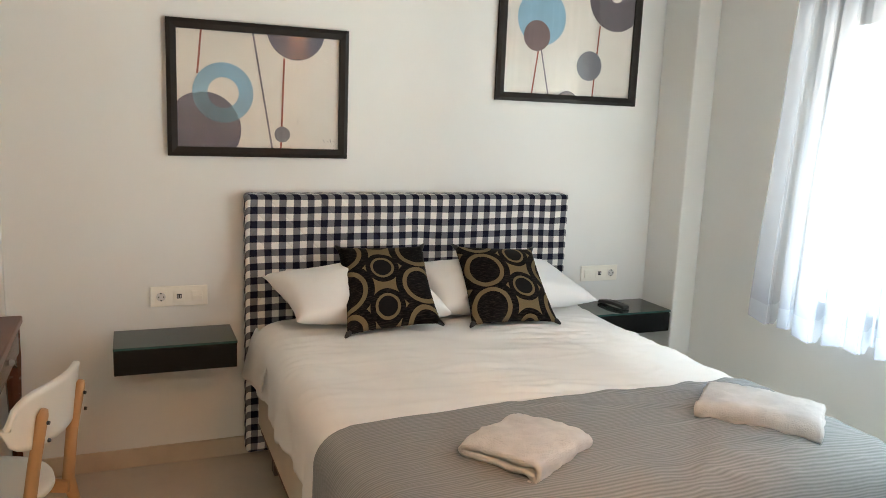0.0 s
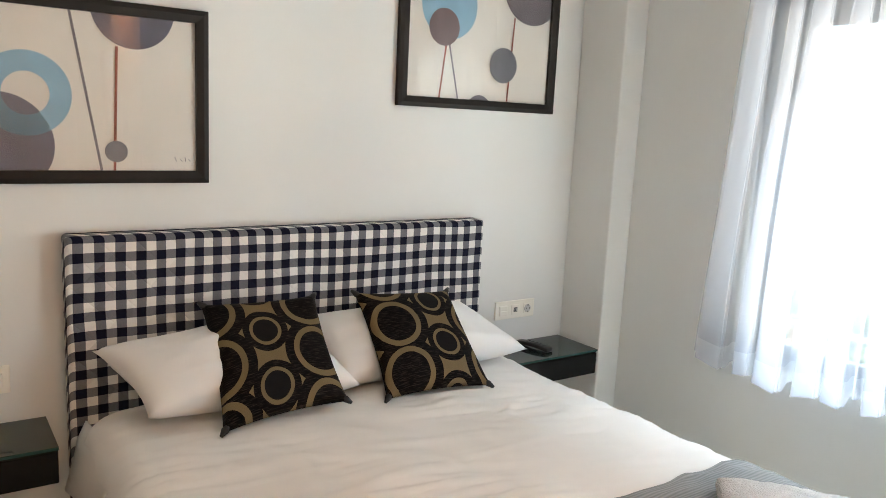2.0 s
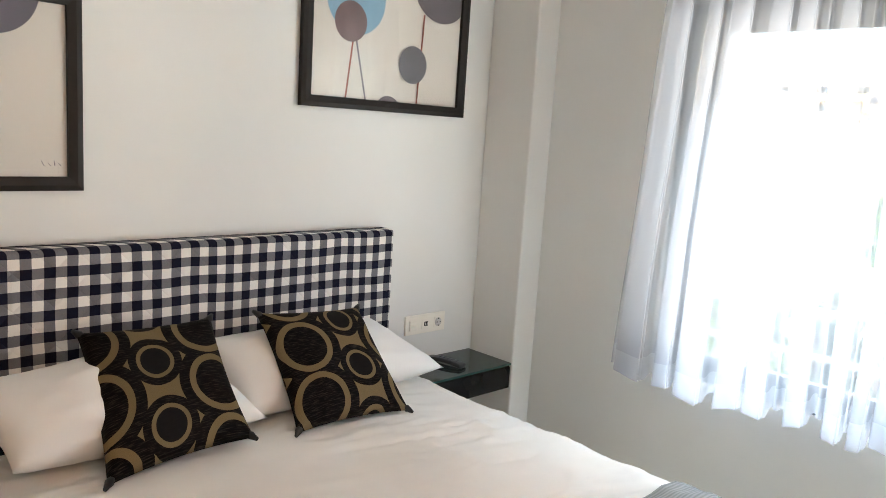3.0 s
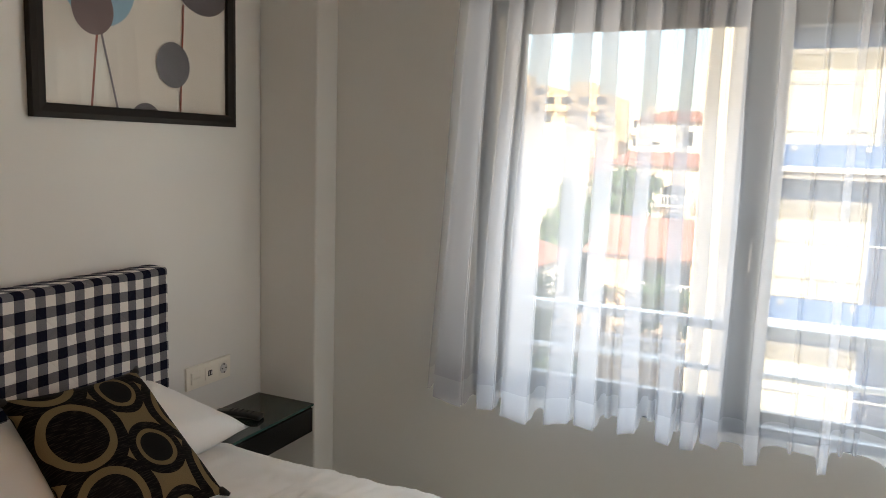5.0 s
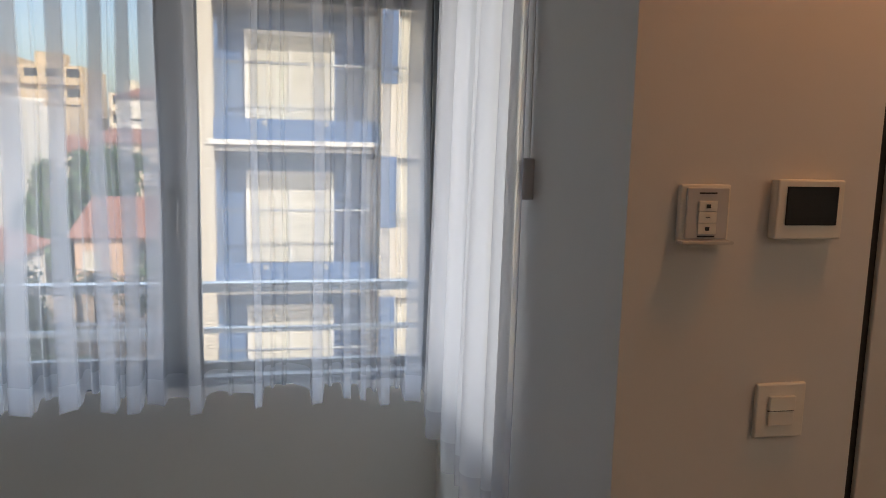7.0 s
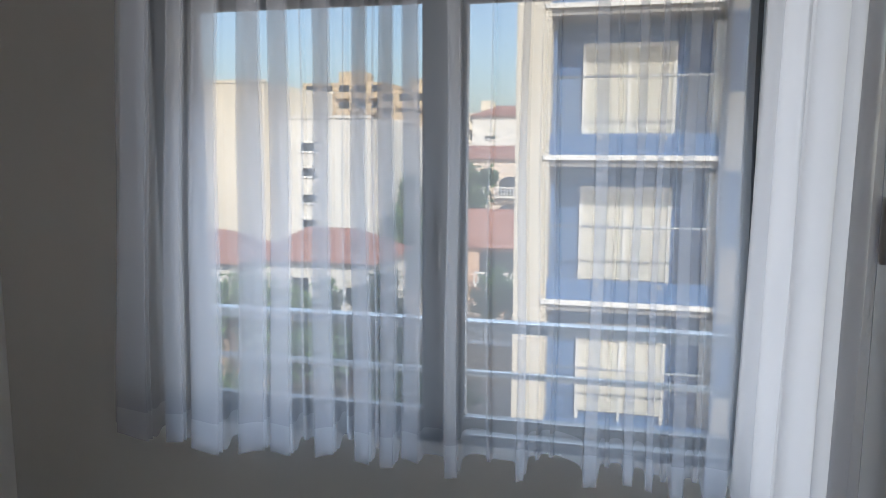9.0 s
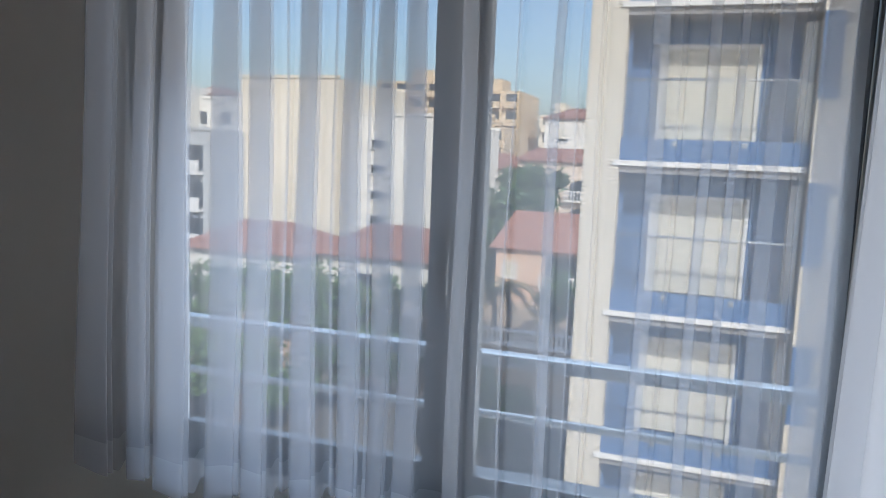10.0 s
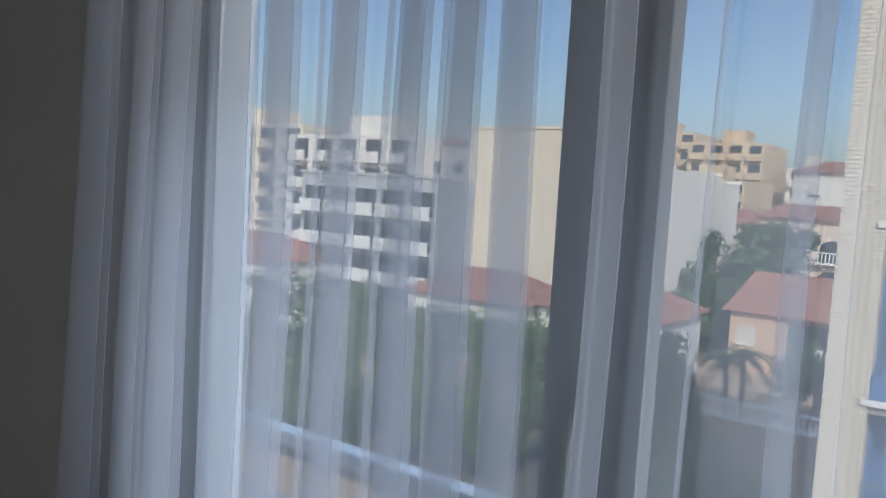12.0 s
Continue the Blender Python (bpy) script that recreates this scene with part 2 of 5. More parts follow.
def cushion_material():
    """Woven retro pattern: chained dark discs in tan rings, with ringed dark dots between wavy dark bands."""
    m, nt, b = nodes_of("retro_circle_weave")
    tc = nt.nodes.new("ShaderNodeTexCoord")
    sp = nt.nodes.new("ShaderNodeSeparateXYZ")
    nt.links.new(tc.outputs["UV"], sp.inputs[0])

    def wrap(v, period, shift):
        t = math_node(nt, "FRACT", math_node(nt, "DIVIDE", math_node(nt, "ADD", v, shift), period))
        return math_node(nt, "MULTIPLY", math_node(nt, "SUBTRACT", t, 0.5), period)

    def dist(su, sv):
        x, y = wrap(sp.outputs[0], 0.86, su), wrap(sp.outputs[1], 0.47, sv)
        return math_node(nt, "SQRT", math_node(nt, "ADD", math_node(nt, "MULTIPLY", x, x), math_node(nt, "MULTIPLY", y, y)))

    da, db = dist(0.0, 0.0), dist(0.43, 0.235)
    streak = noise_node(nt, 13, 4, coord="UV", stretch=(1, 11, 1))
    tan_c = mix_col(nt, noise_node(nt, 260, 2, coord="UV"), (0.10, 0.070, 0.034), (0.215, 0.158, 0.082))
    dark = mix_col(nt, ramp(nt, streak, 0.50, 0.72), (0.003, 0.002, 0.002), (0.034, 0.026, 0.022))
    blk = mix_col(nt, streak, (0.004, 0.004, 0.005), (0.012, 0.010, 0.010))

    def under(d, r):
        return math_node(nt, "LESS_THAN", d, r)

    c = mix_col(nt, under(db, 0.195), tan_c, dark)
    c = mix_col(nt, under(db, 0.138), c, tan_c)
    c = mix_col(nt, under(db, 0.108), c, blk)
    c = mix_col(nt, under(da, 0.305), c, dark)
    c = mix_col(nt, under(da, 0.228), c, tan_c)
    c = mix_col(nt, under(da, 0.178), c, dark)
    nt.links.new(c, b.inputs["Base Color"])
    b.inputs["Roughness"].default_value = 0.75
    b.inputs["Specular IOR Level"].default_value = 0.10
    bump(nt, b, streak, 0.25, 0.001)
    return m


M_CUSHION = cushion_material()
M_PIPING = surface("black_cushion_edge", (0.010, 0.009, 0.009), 0.6, 0.2, 20, 200, 0.2)


def flat_paint(name, col, var=0.18):
    return surface(name, col, 0.55, var, 9, 90, 0.12)


M_PAPER = flat_paint("art_paper", (0.78, 0.74, 0.68), 0.04)
M_ARTBLUE = flat_paint("art_blue", (0.29, 0.49, 0.64))
M_ARTPURPLE = flat_paint("art_slate_purple", (0.125, 0.115, 0.165), 0.3)
M_ARTBROWN = flat_paint("art_mauve_brown", (0.19, 0.125, 0.125), 0.25)
M_ARTRED = flat_paint("art_red_line", (0.30, 0.07, 0.04))
M_ARTGREY = flat_paint("art_grey_line", (0.20, 0.18, 0.20))
M_ARTGREYD = flat_paint("art_slate_grey", (0.17, 0.17, 0.20), 0.25)
M_ARTPURPLE2 = flat_paint("art_warm_purple", (0.145, 0.12, 0.14), 0.25)
M_ARTMIX = flat_paint("art_mottled_blue", (0.13, 0.25, 0.34), 0.7)


def picture_glass():
    m, nt, b = nodes_of("picture_glass")
    nt.nodes.remove(b)
    out = nt.nodes["Material Output"]
    tr, gl, mx = nt.nodes.new("ShaderNodeBsdfTransparent"), nt.nodes.new("ShaderNodeBsdfGlossy"), nt.nodes.new("ShaderNodeMixShader")
    lw = nt.nodes.new("ShaderNodeLayerWeight")
    lw.inputs["Blend"].default_value = 0.5
    shine = math_node(nt, "MULTIPLY_ADD", math_node(nt, "POWER", lw.outputs["Facing"], 5.0), 0.95, 0.05)
    gl.inputs["Roughness"].default_value = 0.01
    nt.links.new(shine, mx.inputs[0])
    nt.links.new(tr.outputs[0], mx.inputs[1])
    nt.links.new(gl.outputs[0], mx.inputs[2])
    nt.links.new(mx.outputs[0], out.inputs[0])
    return m


M_GLASS = picture_glass()


def sheer_material(name, cover, col):
    """Thin woven voile: part of the light goes straight through the weave, the rest is scattered to both sides."""
    m, nt, b = nodes_of(name)
    nt.nodes.remove(b)
    out = nt.nodes["Material Output"]
    tr, df, tl = nt.nodes.new("ShaderNodeBsdfTransparent"), nt.nodes.new("ShaderNodeBsdfDiffuse"), nt.nodes.new("ShaderNodeBsdfTranslucent")
    m1, m2 = nt.nodes.new("ShaderNodeMixShader"), nt.nodes.new("ShaderNodeMixShader")
    m1.inputs[0].default_value = 0.62
    thread = noise_node(nt, 9, 3, stretch=(1, 1, 0.15))
    c = mix_col(nt, thread, tuple(x * 0.97 for x in col), col)
    nt.links.new(c, df.inputs["Color"])
    nt.links.new(c, tl.inputs["Color"])
    nt.links.new(df.outputs[0], m1.inputs[1])
    nt.links.new(tl.outputs[0], m1.inputs[2])
    nt.links.new(math_node(nt, "MULTIPLY_ADD", thread, 0.012, cover + 0.004), m2.inputs[0])
    nt.links.new(tr.outputs[0], m2.inputs[1])
    nt.links.new(m1.outputs[0], m2.inputs[2])
    nt.links.new(m2.outputs[0], out.inputs[0])
    return m


M_SHEER = sheer_material("white_voile", 0.282, (0.87, 0.885, 0.945))
M_DOUBLE = sheer_material("white_voile_doubled", 0.50, (0.80, 0.815, 0.87))
M_HEM = sheer_material("white_voile_hem", 0.36, (0.87, 0.885, 0.945))


# ---- building blocks ----
def thing(name, base, label, category, group="", kind=""):
    ob = new(name)
    ob.empty_display_size = 0.1
    ob.location = base
    return tagged(ob, label, category, group, kind)


def anchor(ob):
    p = Vector((0, 0, 0))
    while ob is not None:
        p += ob.location
        ob = ob.parent
    return p


def part(name, bm, material, parent=None, label="", smooth=False):
    me = bpy.data.meshes.new(name)
    bm.normal_update()
    if smooth:
        for f in bm.faces:
            f.smooth = True
    bm.to_mesh(me)
    bm.free()
    me.materials.append(material)
    ob = new(name, me)
    if parent is not None:
        ob.parent = parent
        ob.matrix_parent_inverse = Matrix.Translation(-anchor(parent)) if parent.type == "EMPTY" else Matrix.Identity(4)
    if label:
        ob["label"] = label
    return ob


def structure(name, bm, material, label, category, smooth=False):
    return tagged(part(name, bm, material, smooth=smooth), label, category, kind="structure")


def box(x0, x1, y0, y1, z0, z1, bevel=0.0, bm=None, seg=2):
    own = bm is None
    tmp = bmesh.new()
    bmesh.ops.create_cube(tmp, size=1)
    for v in tmp.verts:
        v.co = Vector(((x0 + x1) / 2 + v.co.x * (x1 - x0), (y0 + y1) / 2 + v.co.y * (y1 - y0), (z0 + z1) / 2 + v.co.z * (z1 - z0)))
    if bevel:
        bmesh.ops.bevel(tmp, geom=tmp.edges[:], offset=bevel, segments=seg, affect="EDGES", profile=0.5)
    if own:
        return tmp
    me = bpy.data.meshes.new("tmp")
    tmp.to_mesh(me)
    tmp.free()
    bm.from_mesh(me)
    bpy.data.meshes.remove(me)
    return bm


def boxes(*dims, bevel=0.0):
    bm = bmesh.new()
    for d in dims:
        box(*d, bevel=bevel, bm=bm)
    return bm


def turned(bm, m):
    bmesh.ops.transform(bm, matrix=m, verts=bm.verts)
    return bm


def tube(points, radius, sides=10, bm=None, closed_ends=True):
    """A round bar along points; radius may be one number or one for each point."""
    bm = bm or bmesh.new()
    pts = [Vector(p) for p in points]
    rings = []
    for i, p in enumerate(pts):
        d = (pts[min(i + 1, len(pts) - 1)] - pts[max(i - 1, 0)]).normalized()
        a = d.orthogonal().normalized() if i == 0 else (rings[-1][1] - d * rings[-1][1].dot(d)).normalized()
        b = d.cross(a)
        r = radius[i] if isinstance(radius, (list, tuple)) else radius
        rings.append(([bm.verts.new(p + (a * math.cos(t) + b * math.sin(t)) * r) for t in (2 * math.pi * k / sides for k in range(sides))], a))
    for (r0, _), (r1, _) in zip(rings, rings[1:]):
        for k in range(sides):
            bm.faces.new((r0[k], r0[(k + 1) % sides], r1[(k + 1) % sides], r1[k]))
    if closed_ends:
        bm.faces.new(rings[0][0][::-1])
        bm.faces.new(rings[-1][0])
    return bm


def sheet(rows, bm=None, uvs=None):
    """A cloth from rows of points."""
    bm = bm or bmesh.new()
    layer = bm.loops.layers.uv.verify() if uvs else None
    vs = [[bm.verts.new(p) for p in r] for r in rows]
    for j in range(len(vs) - 1):
        for i in range(len(vs[0]) - 1):
            f = bm.faces.new((vs[j][i], vs[j][i + 1], vs[j + 1][i + 1], vs[j + 1][i]))
            if uvs:
                for loop, (a, b) in zip(f.loops, ((j, i), (j, i + 1), (j + 1, i + 1), (j + 1, i))):
                    loop[layer].uv = uvs[a][b]
    return bm


def plane_hole_wall(axis, at, thick, a0, a1, z0, z1, holes):
    """A wall across an axis ('x' or 'y'), from at to at+thick, with rectangular openings (a0, a1, z0, z1), as butted blocks in one mesh."""
    bm = bmesh.new()
    cuts_a = sorted({a0, a1, *(h[0] for h in holes), *(h[1] for h in holes)})
    cuts_z = sorted({z0, z1, *(h[2] for h in holes), *(h[3] for h in holes)})
    t0, t1 = min(at, at + thick), max(at, at + thick)
    solid = {}
    for i in range(len(cuts_a) - 1):
        for k in range(len(cuts_z) - 1):
            ca, cz = (cuts_a[i] + cuts_a[i + 1]) / 2, (cuts_z[k] + cuts_z[k + 1]) / 2
            solid[i, k] = not any(h[0] < ca < h[1] and h[2] < cz < h[3] for h in holes)
    def vert(t, a, z):
        return (t, a, z) if axis == "x" else (a, t, z)
    for (i, k), s in solid.items():
        if not s:
            continue
        A0, A1, Z0, Z1 = cuts_a[i], cuts_a[i + 1], cuts_z[k], cuts_z[k + 1]
        quads = [[vert(t0, A0, Z0), vert(t0, A1, Z0), vert(t0, A1, Z1), vert(t0, A0, Z1)],
                 [vert(t1, A0, Z0), vert(t1, A0, Z1), vert(t1, A1, Z1), vert(t1, A1, Z0)]]
        for (di, dk), q in (((-1, 0), [(t0, A0, Z0), (t0, A0, Z1), (t1, A0, Z1), (t1, A0, Z0)]), ((1, 0), [(t0, A1, Z0), (t1, A1, Z0), (t1, A1, Z1), (t0, A1, Z1)]),
                            ((0, -1), [(t0, A0, Z0), (t1, A0, Z0), (t1, A1, Z0), (t0, A1, Z0)]), ((0, 1), [(t0, A0, Z1), (t0, A1, Z1), (t1, A1, Z1), (t1, A0, Z1)])):
            if not solid.get((i + di, k + dk), False):
                quads.append([vert(*p) for p in q])
        for q in quads:
            bm.faces.new([bm.verts.new(p) for p in q])
    bmesh.ops.remove_doubles(bm, verts=bm.verts, dist=1e-5)
    bmesh.ops.recalc_face_normals(bm, faces=bm.faces)
    return bm


# ---- the room's shell ----
CEIL = 2.50
XW, YR, XE = 2.30, -2.64, 0.855      # window wall, return wall, passage wall
structure("floor", box(-1.9, 2.55, -5.2, 0.25, -0.2, 0.0), M_FLOOR, "polished cream marble floor", "floor")
structure("ceiling", box(-1.9, 2.55, -5.2, 0.25, CEIL, CEIL + 0.2), M_CEIL, "plain white painted ceiling", "ceiling")
structure("wall_north", box(-1.70, XW + 0.25, 0.0, 0.25, 0, CEIL), M_WALL, "white painted wall behind the bed", "wall")
structure("wall_pier", box(-1.45, -0.93, -0.035, 0.0, 0, CEIL, 0.004), M_WALL, "shallow white pier beside the desk", "wall")
structure("wall_column", box(2.165, XW, -0.265, 0.0, 0, CEIL, 0.008, seg=3), M_WALL, "white painted corner column beside the shelf", "wall")
structure("wall_east", plane_hole_wall("x", XW, 0.25, -2.89, 0.0, 0, CEIL, [(-2.635, -0.86, 0.742, 2.115)]), M_WALL, "white painted window wall", "wall")
structure("wall_return", plane_hole_wall("y", YR, -0.25, XE, XW, 0, CEIL, [(1.42, 2.27, 0.742, 2.115)]), M_WALL, "white wall at the side of the window", "wall")
structure("wall_passage", plane_hole_wall("x", XE, 0.2, -5.0, YR - 0.25, 0, CEIL, [(-3.95, -3.09, -0.01, 2.08)]), M_WALL, "white passage wall under warm lamp light", "wall")
structure("wall_south", box(-1.70, XE + 0.2, -5.2, -5.0, 0, CEIL), M_WALL, "white painted end wall of the room", "wall")
structure("wall_west", box(-1.70, -1.45, -5.0, 0.0, 0, CEIL), M_WALL, "white painted wall behind the desk", "wall")
structure("baseboard", boxes((-0.93, 2.165, -0.012, -0.0005, 0.0, 0.085), bevel=0.002), M_BASE, "beige marble skirting along the bed wall", "baseboard")
structure("baseboard_east", boxes((XW - 0.012, XW - 0.0005, YR, -0.265, 0.0, 0.085), bevel=0.002), M_BASE, "beige marble skirting under the window", "baseboard")
structure("baseboard_passage", boxes((XE - 0.012, XE - 0.0005, -3.05, YR, 0.0, 0.085), bevel=0.002), M_BASE, "beige marble skirting in the passage", "baseboard")


# ---- window in the east wall ----
def sash(parent, name, y0, y1, z0, z1, x0, x1, stile, rail_b):
    s = part(name, boxes((x0, x1, y0, y0 + stile[0], z0, z1), (x0, x1, y1 - stile[1], y1, z0, z1),
                         (x0, x1, y0 + stile[0], y1 - stile[1], z0, z0 + rail_b), (x0, x1, y0 + stile[0], y1 - stile[1], z1 - 0.06, z1), bevel=0.003), M_ALU, parent)
    g = part("pane", box((x0 + x1) / 2 - 0.003, (x0 + x1) / 2 + 0.003, y0 + stile[0] - 0.008, y1 - stile[1] + 0.008, z0 + rail_b - 0.008, z1 - 0.052), M_GLASS, s, "clear glass pane")
    g.visible_shadow = False
    return s


window = thing("window_1", (2.34, -1.75, 0.742), "grey aluminium sliding window behind sheer curtains", "window", kind="structure")
part("window_frame", boxes((2.312, 2.40, -2.633, -2.612, 0.744, 2.113), (2.312, 2.40, -0.905, -0.862, 0.744, 2.113),
                           (2.312, 2.40, -2.612, -0.905, 0.744, 0.774), (2.312, 2.40, -2.612, -0.905, 2.072, 2.113), bevel=0.003), M_ALU, window)
sl = sash(window, "sash", -1.84, -0.93, 0.778, 2.068, 2.326, 2.352, (0.13, 0.078), 0.06)
sash(window, "sash", -2.608, -1.76, 0.778, 2.068, 2.358, 2.384, (0.032, 0.075), 0.032)
part("shutter_guide", boxes((2.318, 2.345, -0.9275, -0.9085, 0.776, 2.07), (2.318, 2.345, -0.906, -0.8985, 0.776, 2.07), bevel=0.002), M_CREAM, window, "cream shutter guide")
part("handle", tube([(2.326, -1.762, 1.385), (2.300, -1.762, 1.385), (2.284, -1.762, 1.378), (2.276, -1.762, 1.352), (2.275, -1.762, 1.305), (2.277, -1.762, 1.275), (2.288, -1.762, 1.262)],
                    [0.014, 0.014, 0.018, 0.017, 0.0165, 0.016, 0.012], 12, bm=box(2.316, 2.327, -1.784, -1.740, 1.345, 1.422, 0.003)), M_HANDLE, window, "curved grey lever handle", smooth=True)
part("window_sill", box(2.25 + 0.052, 2.57, -2.633, -0.862, 0.728, 0.7435, 0.002), M_ALU, window, "grey metal sill")

# ---- window in the return wall ----
window2 = thing("window_2", (1.83, -2.72, 0.742), "narrow grey aluminium side window behind a curtain", "window", kind="structure")
part("window_frame", boxes((1.422, 1.46, -2.76, -2.70, 0.744, 2.113), (2.22, 2.268, -2.76, -2.70, 0.744, 2.113),
                           (1.46, 2.22, -2.76, -2.70, 0.744, 0.80), (1.46, 2.22, -2.76, -2.70, 2.06, 2.113), bevel=0.003), M_ALU2, window2)
pane2 = part("pane", box(1.452, 2.228, -2.733, -2.727, 0.79, 2.07), M_GLASS, window2, "clear glass pane")
pane2.visible_shadow = False

# strap winder of the roller shutter
winder = thing("strap_winder", (1.335, YR, 1.50), "small grey shutter strap winder on the wall", "switch")
part("case", box(1.320, 1.350, YR, YR + 0.026, 1.455, 1.545, 0.004), M_PLATE2, winder)
part("slot", box(1.327, 1.343, YR + 0.024, YR + 0.0275, 1.485, 1.535, 0.001), M_DARKPL, winder)
part("strap", box(1.324, 1.340, YR + 0.010, YR + 0.012, 1.545, CEIL - 0.04, 0.0005), M_CORD, winder, "pale woven shutter strap")

# ---- own railing outside ----
rail = thing("balcony_railing", (2.8, -1.75, 0.6), "white metal railing outside the window", "railing")
part("handrail", box(2.775, 2.825, -3.6, 0.1, 0.965, 1.005, 0.006), M_ALU2, rail)
part("lower_rail", tube([(2.80, -3.6, 0.81), (2.80, 0.1, 0.81)], 0.013, 10), M_ALU2, rail, smooth=True)
for yy in (0.05, -3.3):
    part("post", box(2.785, 2.815, yy - 0.02, yy + 0.02, 0.3, 0.965, 0.003), M_ALU2, rail)
    part("bracket", box(2.55, 2.79, yy - 0.015, yy + 0.015, 0.32, 0.36, 0.003), M_ALU2, rail)


# ---- sheer curtains ----
def fold_path(start, end, folds, depth, grow):
    """The cloth's line seen from above, as (along, out, weight): slack between the folds, laid to and fro over each fold's width, and only swelling over the broadest; weight tells how far a point belongs to a fold."""
    s = 1 if end > start else -1
    pts = [(start, -0.5 * depth, 0.8), (start + s * 0.012, -0.4 * depth, 0.8)]
    for c, w, k in folds:
        h, d = w * 0.5 * grow, depth * k
        lean = 0.12 * math.sin(c * 57)
        m = k if w > 0.016 else 0.04
        if w > 0.08:
            pts += [(c - s * h * 1.05, 0.08 * d, 0.5 * m), (c - s * h * 0.55, 0.8 * d, m), (c, d, m), (c + s * h * 0.55, 0.75 * d, m), (c + s * h, 0.1 * d, 0.5 * m)]
            continue
        pts += [(c - s * h * 1.25, 0.04 * d, 0), (c - s * h * 1.03, 0.30 * d, m), (c - s * h * 1.0, 0.85 * d, m), (c - s * h * 0.86, 1.0 * d, m), (c, (0.98 + lean) * d, m), (c + s * h * 0.9, 0.97 * d, m)]
        if w > 0.016:
            turns = 2 if 0.038 < w < 0.08 else 1
            for i in range(turns):
                o, g = 0.92 - 0.78 * i / turns, 0.78 / turns
                pts += [(c + s * h * 1.0, o * d, m), (c + s * h * 0.88, (o - 0.2 * g) * d, m), (c - s * h * (0.1 + lean), (o - 0.35 * g) * d, m), (c - s * h * 0.90, (o - 0.5 * g) * d, m),
                        (c - s * h * 0.93, (o - 0.65 * g) * d, m), (c - s * h * 0.3, (o - 0.75 * g) * d, m), (c + s * h * 0.85, (o - 0.9 * g) * d, m)]
        pts += [(c + s * h * 1.04, 0.5 * d if w <= 0.016 else 0.12 * d, m), (c + s * h * 1.3, 0.02 * d, 0)]
    pts.append((end, 0.3 * depth, 0.5))
    for _ in range(2):
        q = [pts[0]]
        for a, b in zip(pts, pts[1:]):
            q += [tuple(u * 0.75 + v * 0.25 for u, v in zip(a, b)), tuple(u * 0.25 + v * 0.75 for u, v in zip(a, b))]
        pts = q + [pts[-1]]
    return pts


def curtain(name, base, label, folds, start, end, place, z0, z1, lean, depth, seed, weave=M_SHEER):
    """place(along, out, z) gives the point; lean: how far the free edge swings out at the hem."""
    top = thing(name, base, label, "curtain")
    rng = random.Random(seed)
    levels = [z0, z0 + 0.012, z0 + 0.075, z0 + 0.08] + [z0 + 0.08 + (z1 - z0 - 0.08) * i / 22 for i in range(1, 23)]
    ph = [rng.uniform(0, 6) for _ in range(4)]
    def line(z):
        u = (z1 - z) / (z1 - z0)
        p = fold_path(start, end, folds, depth * (0.6 + 0.5 * u), 0.90 + 0.20 * u)
        out = []
        for a, o, m in p:
            edge = 1 - abs(a - start) / abs(end - start)
            sway = lean * u ** 0.6 * max(0, edge * 3 - 2)
            wav = 0.006 * math.sin(a * 23 + ph[0] + z * 1.3) + 0.003 * math.sin(a * 61 + ph[1] - z * 2.1)
            sag = 0.012 * math.sin(a * 9 + ph[2]) + 0.008 * math.sin(a * 31 + ph[3])
            out.append(place(a + sway + 0.004 * math.sin(z * 5 + a * 14 + ph[1]), o + wav * u, z + (sag - 0.045 * m) * (1 - min(1, (z - z0) / 0.35)) * u ** 4))
        return out
    rows = [line(z) for z in levels]
    part("cloth", sheet(rows[2:]), weave, top, smooth=True)
    part("hem", sheet(rows[:3]), M_HEM, top, "double hem", smooth=True)
    edge = [[Vector(p) + Vector(place(0, -0.002, 0)) - Vector(place(0, 0, 0)) for p in r[:4]] for r in rows]
    part("selvedge", sheet(edge), M_HEM, top, "turned side edge", smooth=True)
    return top


east_folds = [(-0.922, 0.079, 0.9), (-1.035, 0.048, 0.8), (-1.128, 0.076, 1.0), (-1.255, 0.066, 1.0), (-1.333, 0.052, 0.95),
              (-1.390, 0.010, 0.4), (-1.450, 0.050, 1.0), (-1.515, 0.014, 0.5), (-1.562, 0.044, 1.0), (-1.603, 0.012, 0.5), (-1.642, 0.043, 1.0), (-1.708, 0.050, 0.6),
              (-1.829, 0.035, 1.0), (-1.930, 0.011, 0.6), (-2.020, 0.024, 1.0), (-2.067, 0.011, 0.6), (-2.106, 0.011, 0.5), (-2.215, 0.034, 1.0), (-2.257, 0.010, 0.5),
              (-2.310, 0.022, 0.9), (-2.362, 0.017, 0.8), (-2.398, 0.012, 0.6), (-2.432, 0.030, 1.0), (-2.478, 0.012, 0.5), (-2.530, 0.056, 0.9)]
curtain("sheer_curtain", (2.2, -1.7, 0.742), "white sheer voile curtain across the window", east_folds, -0.835, -2.58,
        lambda a, o, z: (2.240 - o, a, z), 0.748, 2.42, 0.130, 0.052, 3)
side_folds = [(2.095, 0.085, 0.7), (1.985, 0.12, 1.0), (1.865, 0.10, 0.6), (1.745, 0.13, 1.05), (1.615, 0.11, 0.7), (1.505, 0.10, 1.0), (1.405, 0.09, 0.6), (1.325, 0.081, 0.5)]
curtain("sheer_curtain", (1.8, -2.5, 0.70), "gathered white voile curtain over the side window", side_folds, 2.17, 1.285,
        lambda a, o, z: (a, -2.612 + o, z), 0.70, 2.42, 0.0, 0.075, 8, M_DOUBLE)
